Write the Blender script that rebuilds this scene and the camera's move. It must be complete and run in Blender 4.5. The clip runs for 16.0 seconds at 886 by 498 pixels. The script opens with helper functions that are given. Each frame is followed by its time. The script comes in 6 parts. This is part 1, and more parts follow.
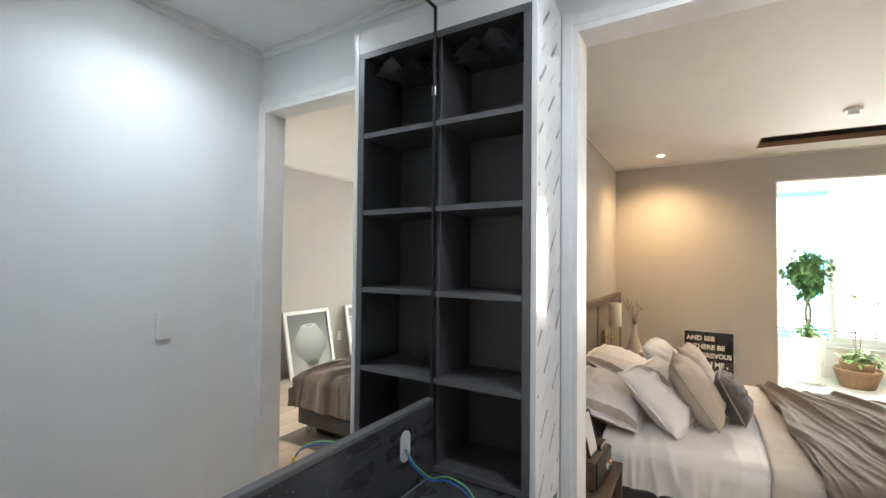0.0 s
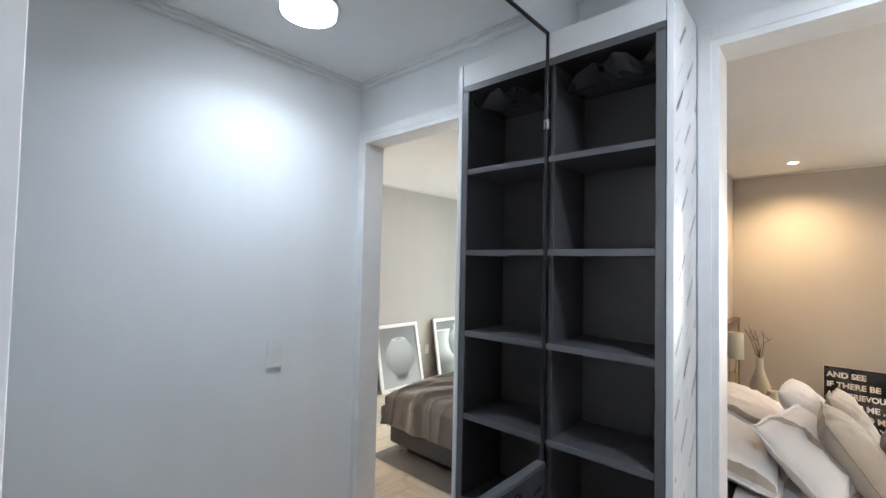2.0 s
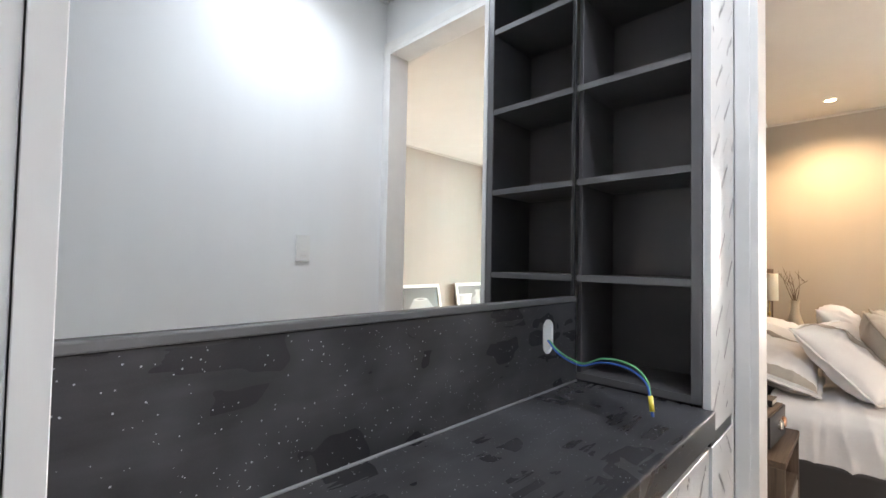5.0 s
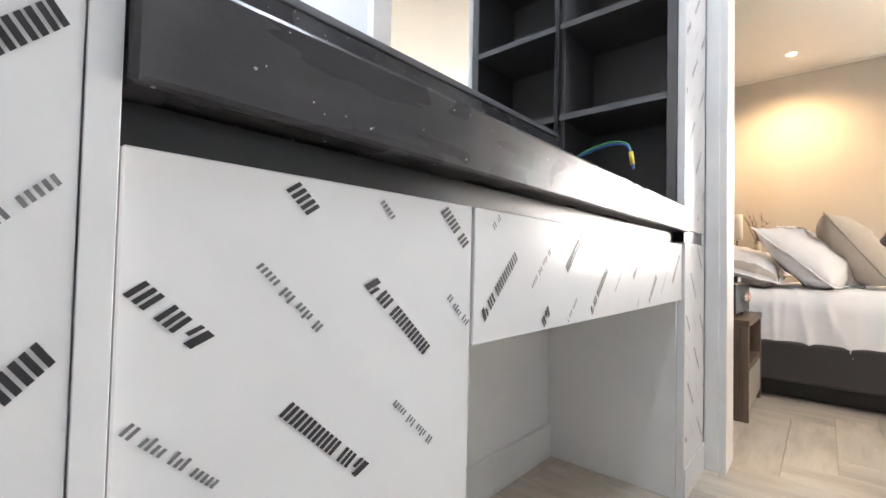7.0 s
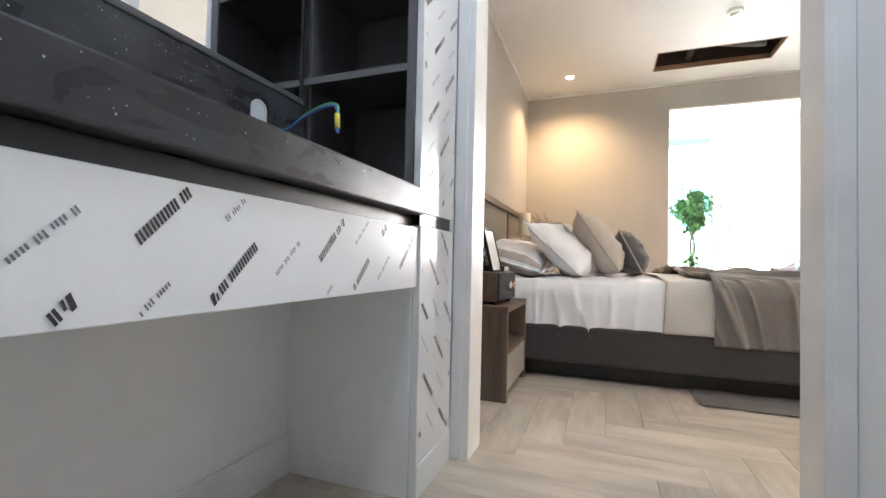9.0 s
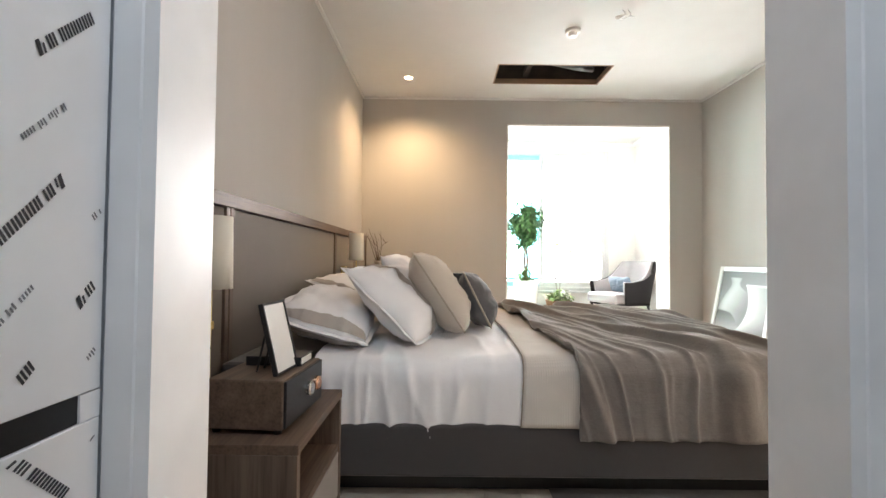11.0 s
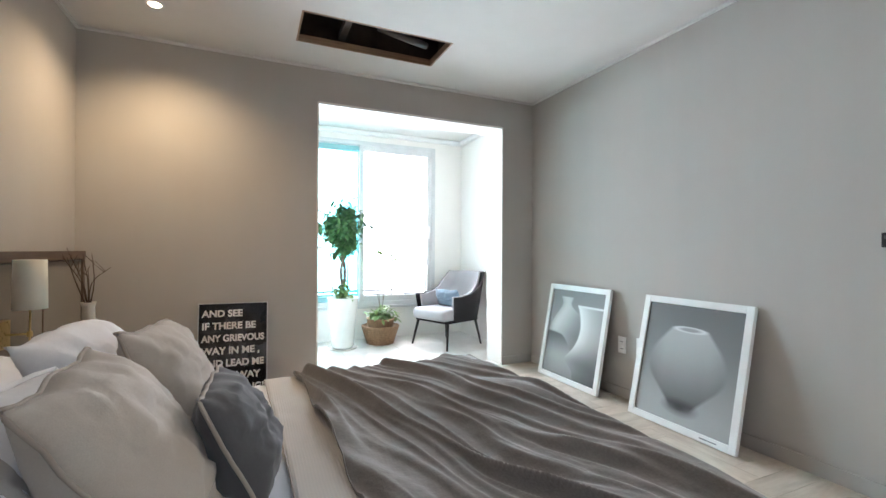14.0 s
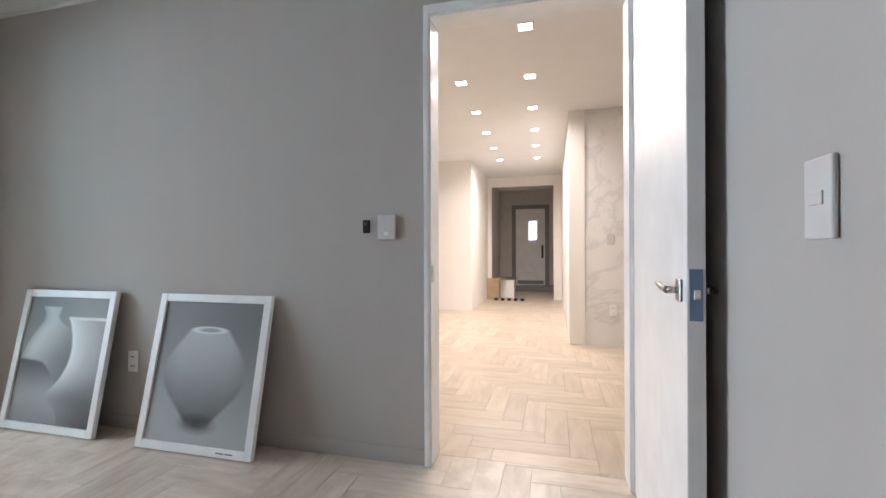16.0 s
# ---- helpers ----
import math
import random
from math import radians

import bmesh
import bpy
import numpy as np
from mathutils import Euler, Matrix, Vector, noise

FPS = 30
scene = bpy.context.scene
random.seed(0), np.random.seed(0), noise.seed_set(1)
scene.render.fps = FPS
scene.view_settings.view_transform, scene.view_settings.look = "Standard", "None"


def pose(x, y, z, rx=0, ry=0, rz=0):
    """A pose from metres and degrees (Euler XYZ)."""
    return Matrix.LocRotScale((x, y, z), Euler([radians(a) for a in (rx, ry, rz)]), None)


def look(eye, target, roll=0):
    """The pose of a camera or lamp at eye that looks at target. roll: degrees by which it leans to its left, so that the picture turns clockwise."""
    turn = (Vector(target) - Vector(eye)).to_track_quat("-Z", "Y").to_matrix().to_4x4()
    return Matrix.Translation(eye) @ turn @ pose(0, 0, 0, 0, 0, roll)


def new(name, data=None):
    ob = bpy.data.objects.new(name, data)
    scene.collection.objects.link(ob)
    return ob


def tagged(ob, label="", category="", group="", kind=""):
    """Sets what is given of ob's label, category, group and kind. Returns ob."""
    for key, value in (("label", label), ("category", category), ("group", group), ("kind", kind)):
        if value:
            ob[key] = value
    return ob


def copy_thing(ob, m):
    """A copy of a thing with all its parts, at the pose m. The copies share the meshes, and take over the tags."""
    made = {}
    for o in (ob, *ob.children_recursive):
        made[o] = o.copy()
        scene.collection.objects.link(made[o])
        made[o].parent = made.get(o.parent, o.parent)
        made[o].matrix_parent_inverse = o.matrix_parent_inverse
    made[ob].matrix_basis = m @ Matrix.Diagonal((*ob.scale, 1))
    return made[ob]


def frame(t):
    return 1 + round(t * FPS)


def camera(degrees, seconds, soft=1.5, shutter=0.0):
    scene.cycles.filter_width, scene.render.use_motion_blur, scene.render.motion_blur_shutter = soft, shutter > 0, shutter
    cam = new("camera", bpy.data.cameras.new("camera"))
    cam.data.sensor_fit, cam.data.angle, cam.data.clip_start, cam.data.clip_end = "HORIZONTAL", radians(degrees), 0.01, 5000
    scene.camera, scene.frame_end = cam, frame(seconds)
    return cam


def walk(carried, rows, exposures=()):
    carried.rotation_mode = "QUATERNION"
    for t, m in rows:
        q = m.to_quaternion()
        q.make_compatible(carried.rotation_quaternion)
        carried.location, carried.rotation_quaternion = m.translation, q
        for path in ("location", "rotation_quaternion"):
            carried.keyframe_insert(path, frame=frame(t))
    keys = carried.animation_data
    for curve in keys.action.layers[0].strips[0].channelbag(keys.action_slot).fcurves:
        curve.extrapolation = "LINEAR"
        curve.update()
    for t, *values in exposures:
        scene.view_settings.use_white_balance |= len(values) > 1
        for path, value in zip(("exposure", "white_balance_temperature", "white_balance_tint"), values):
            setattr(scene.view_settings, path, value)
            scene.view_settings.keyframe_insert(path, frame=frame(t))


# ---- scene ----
cam = camera(91.8, 16.0)
PATH = [
    (0, (0.86, -0.902, 1.416), (-0.171, 0.812, 1.465), 0.6),
    (0.5, (0.799, -0.866, 1.499), (-0.242, 0.841, 1.561), 0.6),
    (1, (0.758, -0.857, 1.552), (-0.403, 0.77, 1.618), 0.9),
    (1.5, (0.748, -0.867, 1.561), (-0.511, 0.686, 1.628), 1.0),
    (2, (0.74, -0.878, 1.543), (-0.596, 0.609, 1.611), 1.2),
    (2.5, (0.733, -0.883, 1.511), (-0.655, 0.555, 1.578), 1.2),
    (3, (0.731, -0.868, 1.46), (-0.686, 0.541, 1.519), 1.3),
    (5.5, (0.716, -0.884, 0.94), (-0.675, 0.552, 1.005), 0.9),
    (6, (0.712, -0.893, 0.817), (-0.648, 0.572, 0.881), 0.7),
    (6.5, (0.697, -0.909, 0.69), (-0.638, 0.58, 0.747), 0.8),
    (7, (0.715, -0.913, 0.58), (-0.609, 0.585, 0.634), 1.3),
    (7.5, (0.753, -0.883, 0.471), (-0.548, 0.636, 0.525), 1.3),
    (8, (0.77, -0.842, 0.415), (-0.5, 0.702, 0.473), 1.4),
    (8.5, (0.81, -0.764, 0.465), (-0.308, 0.894, 0.52), 1.8),
    (9, (0.861, -0.635, 0.559), (0.162, 1.238, 0.612), 1.3),
    (9.5, (0.88, -0.505, 0.637), (0.561, 1.468, 0.698), 0.4),
    (11.8, (0.832, 0.306, 0.929), (0.847, 2.305, 0.977), 0.6),
    (12, (0.843, 0.363, 0.962), (0.855, 2.362, 1.010), 0.7),
    (12.5, (0.851, 0.556, 1.067), (0.893, 2.555, 1.101), 0.6),
    (13, (0.876, 0.739, 1.118), (1.085, 2.728, 1.140), 0.5),
    (13.5, (0.96, 0.88, 1.094), (1.507, 2.803, 1.103), 0.3),
    (14, (1.043, 0.999, 1.072), (1.854, 2.828, 1.078), 0.3),
    (14.5, (1.154, 1.104, 1.053), (2.29, 2.75, 1.052), 0.2),
    (15, (1.292, 1.108, 1.04), (2.771, 2.455, 1.034), 0.1),
    (15.5, (1.494, 1.08, 1.016), (3.289, 1.962, 1.022), 0.1),
    (16, (1.594, 1.027, 1.012), (3.531, 1.524, 1.016), -0.2),
]
walk(cam, [(t, look(eye, target, roll)) for t, eye, target, roll in PATH],
     [(0, 0.42, 7600, 19), (1, 0.42, 7200, 19), (2, 0.50, 7050, 19), (3, 0.56, 7300, 19), (5.5, 0.98, 7700, 22), (6.5, 1.18, 7700, 22), (7.0, 1.2, 7500, 21), (7.6, 1.0, 7200, 20), (8.5, 0.85, 7100, 20), (9.5, 0.75, 7000, 19),
      (12, 0.27, 7200, 20), (12.5, 0.22, 6700, 19), (13.5, 0.07, 6400, 16), (14.5, -0.5, 6000, 17), (15, -0.85, 6000, 18), (15.5, -1.25, 6300, 18), (16, -0.8, 6200, 22)])

# ---------------------------------------------------------------- light
world = bpy.data.worlds.new("sky")
scene.world = world
world.use_nodes = True
wn = world.node_tree
sky = wn.nodes.new("ShaderNodeTexSky")
sky.sky_type = 'NISHITA'
sky.sun_disc = False
sky.sun_elevation = radians(52)
sky.sun_rotation = radians(-20)
wn.nodes["Background"].inputs["Strength"].default_value = 0.15
wn.links.new(sky.outputs["Color"], wn.nodes["Background"].inputs["Color"])


def lamp(name, kind, m, energy, color=(1, 1, 1), size=0.2, size_y=None, angle=0.01, spot=80, blend=0.6):
    data = bpy.data.lights.new(name, kind)
    data.energy, data.color = energy, color
    if kind == 'AREA':
        data.size = size
        if size_y:
            data.shape, data.size_y = 'RECTANGLE', size_y
    elif kind == 'SUN':
        data.angle = radians(angle)
    else:
        data.shadow_soft_size = size
        if kind == 'SPOT':
            data.spot_size, data.spot_blend = radians(spot), blend
    ob = new(name, data)
    ob.matrix_world = m
    return ob


lamp("sun", 'SUN', look((3.6, 12.0, 11.0), (2.3, 5.6, 0)), 2.4, (1, 0.95, 0.86), angle=0.6)
# daylight coming in through the balcony window
lamp("window_light", 'AREA', look((2.0, 6.35, 1.45), (1.75, 3.0, 1.0)), 130, (0.93, 0.97, 1.0), 2.3, 1.9).data.spread = radians(115)
# lamps of the place
lamp("dressing_led", 'AREA', look((0.905, -0.06, 2.46), (0.905, -0.061, 0)), 5.1, (0.60, 0.80, 1.0), 0.20)
for light in bpy.data.lights:
    if light.name == "dressing_led":
        light.shape, light.spread = 'DISK', radians(144)
lamp("bedroom_spot", 'SPOT', look((0.513, 3.963, 2.47), (0.50, 4.06, 0)), 74, (1, 0.74, 0.42), 0.03, spot=142, blend=1.0)
for i in range(6):
    for y in (1.20, 1.80) if i else (1.20,):
        x, y = 4.5 + 0.84 * i, y + 0.015 * i
        lamp("hall_spot", 'SPOT', look((x, y, 2.46), (x, y + 0.001, 0)), 80, (1, 0.92, 0.78), 0.04, spot=172, blend=1.0)

# ---------------------------------------------------------------- materials


class Nodes:
    """A material's nodes, with short calls to add and link them."""

    def __init__(self, name):
        self.m = bpy.data.materials.new(name)
        self.m.use_nodes = True
        self.t = self.m.node_tree
        self.p = self.t.nodes["Principled BSDF"]

    def add(self, kind, **values):
        n = self.t.nodes.new("ShaderNode" + kind)
        for k, v in values.items():
            n.inputs[k.replace("_", " ")].default_value = v
        return n

    def link(self, a, b):
        self.t.links.new(a, b)

    def coords(self, scale=(1, 1, 1), turn=(0, 0, 0), rand=False):
        c = self.add("TexCoord")
        mp = self.add("Mapping")
        mp.inputs["Scale"].default_value = scale
        mp.inputs["Rotation"].default_value = [radians(a) for a in turn]
        self.link(c.outputs["Object"], mp.inputs["Vector"])
        if rand:
            info = self.add("ObjectInfo")
            mul = self.add("VectorMath")
            mul.operation = 'SCALE'
            mul.inputs[0].default_value = (17.0, 31.0, 7.0)
            self.link(info.outputs["Random"], mul.inputs["Scale"])
            self.link(mul.outputs["Vector"], mp.inputs["Location"])
        return mp.outputs["Vector"]

    def noise(self, vec, scale, detail=4, rough=0.55):
        n = self.add("TexNoise", Scale=scale, Detail=detail, Roughness=rough)
        self.link(vec, n.inputs["Vector"])
        return n.outputs["Fac"]

    def ramp(self, fac, stops):
        r = self.add("ValToRGB")
        e = r.color_ramp.elements
        while len(e) < len(stops):
            e.new(0.5)
        for el, (pos, col) in zip(e, stops):
            el.position = pos
            el.color = (*col, 1) if len(col) == 3 else col
        self.link(fac, r.inputs["Fac"])
        return r.outputs["Color"]

    def mix(self, fac, a, b, kind='MIX'):
        n = self.add("Mix")
        n.data_type, n.blend_type = 'RGBA', kind
        for sock, v in ((0, fac), (6, a), (7, b)):
            if isinstance(v, (int, float)):
                n.inputs[sock].default_value = v
            elif isinstance(v, tuple):
                n.inputs[sock].default_value = (*v, 1)
            else:
                self.link(v, n.inputs[sock])
        return n.outputs[2]

    def bump(self, height, strength=0.2, distance=0.002, base=None):
        b = self.add("Bump", Strength=strength, Distance=distance)
        self.link(height, b.inputs["Height"])
        if base:
            self.link(base, b.inputs["Normal"])
        return b.outputs["Normal"]

    def done(self, color=None, rough=None, normal=None, metal=None, spec=None):
        for sock, v in (("Base Color", color), ("Roughness", rough), ("Normal", normal), ("Metallic", metal), ("Specular IOR Level", spec)):
            if v is None:
                continue
            if isinstance(v, (int, float)):
                self.p.inputs[sock].default_value = v
            elif isinstance(v, tuple):
                self.p.inputs[sock].default_value = (*v, 1)
            else:
                self.link(v, self.p.inputs[sock])
        return self.m


def dim(c, k):
    return tuple(min(1.0, v * k) for v in c)


def plain(name, c, rough=0.5, metal=0.0, var=0.06, scale=6.0, bump=0.05, fine=180.0, spec=None):
    """Paint, plastic or metal: two scales of variation and a fine relief."""
    n = Nodes(name)
    v = n.coords()
    big = n.noise(v, scale, 3)
    small = n.noise(v, fine, 2)
    col = n.ramp(big, [(0.3, dim(c, 1 - var)), (0.7, dim(c, 1 + var))])
    r = n.add("MapRange")
    n.link(small, r.inputs["Value"])
    r.inputs["To Min"].default_value, r.inputs["To Max"].default_value = max(0.02, rough - 0.05), min(1, rough + 0.07)
    return n.done(col, r.outputs["Result"], n.bump(small, bump, 0.0006), metal, spec)


def wallpaper(name, c):
    """Papered wall: fine woven emboss with faint vertical drops and soiling."""
    n = Nodes(name)
    v = n.coords()
    vs = n.coords((260, 260, 60))
    grain = n.noise(vs, 1.0, 3)
    cloud = n.noise(v, 1.3, 4)
    drops = n.noise(n.coords((3.2, 3.2, 0.12)), 2.0, 3)
    col = n.ramp(cloud, [(0.3, dim(c, 0.97)), (0.7, dim(c, 1.02))])
    col = n.mix(0.12, col, n.ramp(drops, [(0.35, dim(c, 0.88)), (0.65, dim(c, 1.06))]))
    return n.done(col, 0.82, n.bump(grain, 0.22, 0.0008), spec=0.2)


def wood(name, c1, c2, axis=0, rough=0.5, rand=False, fine=1.0):
    """Straight-grained wood along one axis of the object."""
    n = Nodes(name)
    s = [26 * fine] * 3
    s[axis] = 1.6 * fine
    v = n.coords(s, rand=rand)
    g = n.noise(v, 1.0, 6, 0.65)
    s2 = [150 * fine] * 3
    s2[axis] = 5 * fine
    pores = n.noise(n.coords(s2, rand=rand), 1.0, 3)
    col = n.ramp(g, [(0.3, c1), (0.52, dim(tuple((a + b) / 2 for a, b in zip(c1, c2)), 1.0)), (0.72, c2)])
    col = n.mix(0.25, col, n.ramp(pores, [(0.38, dim(c1, 0.6)), (0.55, c2)]))
    if rand:
        info = n.add("ObjectInfo")
        col = n.mix(1.0, col, n.ramp(info.outputs["Random"], [(0.0, (0.86, 0.85, 0.84)), (1.0, (1.06, 1.05, 1.03))]), 'MULTIPLY')
    return n.done(col, rough, n.bump(pores, 0.12, 0.0006))


def cloth(name, c, weave=700.0, var=0.1, rough=0.9, soft=0.35, both=None):
    """Woven cloth with threads, slubs and slight shading of the dye."""
    n = Nodes(name)
    a = n.noise(n.coords((weave, weave * 0.08, weave)), 1.0, 2)
    b = n.noise(n.coords((weave * 0.08, weave, weave)), 1.0, 2)
    threads = n.mix(0.5, a, b)
    big = n.noise(n.coords(), 5.0, 4)
    wr = n.noise(n.coords(), 22.0, 4, 0.6)
    col = n.ramp(big, [(0.3, dim(c, 1 - var * 0.6)), (0.7, dim(c, 1 + var * 0.5))])
    col = n.mix(0.35, col, n.ramp(threads, [(0.35, dim(c, 1 - var * 2)), (0.65, dim(c, 1 + var))]))
    nb = n.bump(wr, soft, 0.006)
    n.p.inputs["Sheen Weight"].default_value = 0.25
    return n.done(col, rough, n.bump(threads, 0.35, 0.0009, nb), spec=0.2)


def waffle(name, c):
    n = Nodes(name)
    v = n.coords((1, 1, 1))
    w1 = n.add("TexWave", Scale=38.0, Distortion=0.6)
    w1.bands_direction = 'X'
    w2 = n.add("TexWave", Scale=38.0, Distortion=0.6)
    w2.bands_direction = 'Y'
    n.link(v, w1.inputs["Vector"]), n.link(v, w2.inputs["Vector"])
    h = n.mix(1.0, w1.outputs["Fac"], w2.outputs["Fac"], 'MULTIPLY')
    big = n.noise(v, 4.0, 4)
    col = n.ramp(big, [(0.3, dim(c, 0.94)), (0.7, dim(c, 1.04))])
    col = n.mix(0.2, col, n.ramp(h, [(0.1, dim(c, 0.75)), (0.7, dim(c, 1.08))]))
    return n.done(col, 0.92, n.bump(h, 0.4, 0.002), spec=0.2)


def granite(name):
    """Polished black stone with pale flecks of two sizes and dusty smears."""
    n = Nodes(name)
    v = n.coords()
    vo = n.add("TexVoronoi", Scale=130.0, Randomness=1.0)
    n.link(v, vo.inputs["Vector"])
    sep = n.add("SeparateColor")
    n.link(vo.outputs["Color"], sep.inputs["Color"])
    dot = n.ramp(vo.outputs["Distance"], [(0.09, (1, 1, 1)), (0.19, (0, 0, 0))])
    pick = n.ramp(sep.outputs["Red"], [(0.84, (0, 0, 0)), (0.90, (1, 1, 1))])
    fleck = n.mix(1.0, dot, pick, 'MULTIPLY')
    vo2 = n.add("TexVoronoi", Scale=750.0)
    n.link(v, vo2.inputs["Vector"])
    tiny = n.ramp(vo2.outputs["Color"], [(0.6, (0, 0, 0)), (0.95, (0.005, 0.005, 0.006))])
    big = n.noise(v, 5, 4)
    base = n.ramp(big, [(0.3, (0.032, 0.031, 0.034)), (0.75, (0.055, 0.053, 0.057))])
    dust = n.ramp(n.noise(n.coords((3.5, 4.5, 5)), 1.6, 2), [(0.44, (0, 0, 0)), (0.80, (1, 1, 1))])
    wipe = n.ramp(n.noise(n.coords((30, 3.0, 22)), 1.0, 3), [(0.45, (0, 0, 0)), (0.95, (1, 1, 1))])
    dust = n.mix(0.4, dust, wipe)
    col = n.mix(1.0, base, tiny, 'ADD')
    col = n.mix(fleck, col, (0.55, 0.56, 0.58))
    col = n.mix(n.mix(1.0, dust, (0.22, 0.22, 0.22), 'MULTIPLY'), col, (0.42, 0.43, 0.46))
    rr = n.add("MapRange")
    n.link(dust, rr.inputs["Value"])
    rr.inputs["To Min"].default_value, rr.inputs["To Max"].default_value = 0.27, 0.42
    return n.done(col, rr.outputs["Result"], spec=0.24)


def marble(name):
    n = Nodes(name)
    v = n.coords()
    w = n.add("TexNoise", Scale=1.3, Detail=7.0, Roughness=0.6, Distortion=1.4)
    n.link(v, w.inputs["Vector"])
    col = n.ramp(w.outputs["Fac"], [(0.42, (0.78, 0.78, 0.77)), (0.485, (0.66, 0.66, 0.67)), (0.52, (0.76, 0.76, 0.75)), (0.8, (0.82, 0.81, 0.8))])
    return n.done(col, 0.18)


def leaf(name, c1, c2):
    n = Nodes(name)
    g = n.add("NewGeometry")
    col = n.ramp(g.outputs["Random Per Island"], [(0.0, c1), (1.0, c2)])
    n.p.inputs["Subsurface Weight"].default_value = 0.0
    return n.done(col, 0.45)


def glow(name, c, strength):
    n = Nodes(name)
    n.p.inputs["Emission Color"].default_value = (*c, 1)
    n.p.inputs["Emission Strength"].default_value = strength
    return n.done((0.8, 0.8, 0.8), 0.4)


def clear(name, tint=(1, 1, 1)):
    n = Nodes(name)
    n.p.inputs["Transmission Weight"].default_value = 1.0
    n.p.inputs["IOR"].default_value = 1.02
    return n.done(tint, 0.0)


def oak(name, c1, c2, island=False):
    """Pale oak plank: broad cloudy figure, faint straight grain, a tone of its own for each plank."""
    n = Nodes(name)
    rnd = n.add("NewGeometry").outputs["Random Per Island"] if island else n.add("ObjectInfo").outputs["Random"]
    c = n.add("TexCoord")
    sc = n.add("VectorMath")
    sc.operation = 'SCALE'
    sc.inputs[0].default_value = (17, 31, 7)
    n.link(rnd, sc.inputs["Scale"])
    ad = n.add("VectorMath")
    n.link(c.outputs["Object"], ad.inputs[0]), n.link(sc.outputs["Vector"], ad.inputs[1])

    def streak(scale, detail):
        mp = n.add("Mapping")
        mp.inputs["Scale"].default_value = scale
        n.link(ad.outputs["Vector"], mp.inputs["Vector"])
        return n.noise(mp.outputs["Vector"], 1.0, detail, 0.6)
    k = (7, 9, 4) if island else (3.5, 16, 4)
    cloud = streak(k, 4)
    grain = streak((40, 60, 20) if island else (9, 130, 20), 3)
    col = n.ramp(cloud, [(0.30, c1), (0.60, c2), (0.8, dim(c2, 1.05))])
    col = n.mix(0.10, col, n.ramp(grain, [(0.35, dim(c1, 0.7)), (0.6, c2)]))
    col = n.mix(1.0, col, n.ramp(rnd, [(0.0, (0.88, 0.87, 0.86)), (0.5, (0.97, 0.965, 0.96)), (1.0, (1.04, 1.03, 1.02))]), 'MULTIPLY')
    return n.done(col, 0.34, n.bump(grain, 0.06, 0.0005))


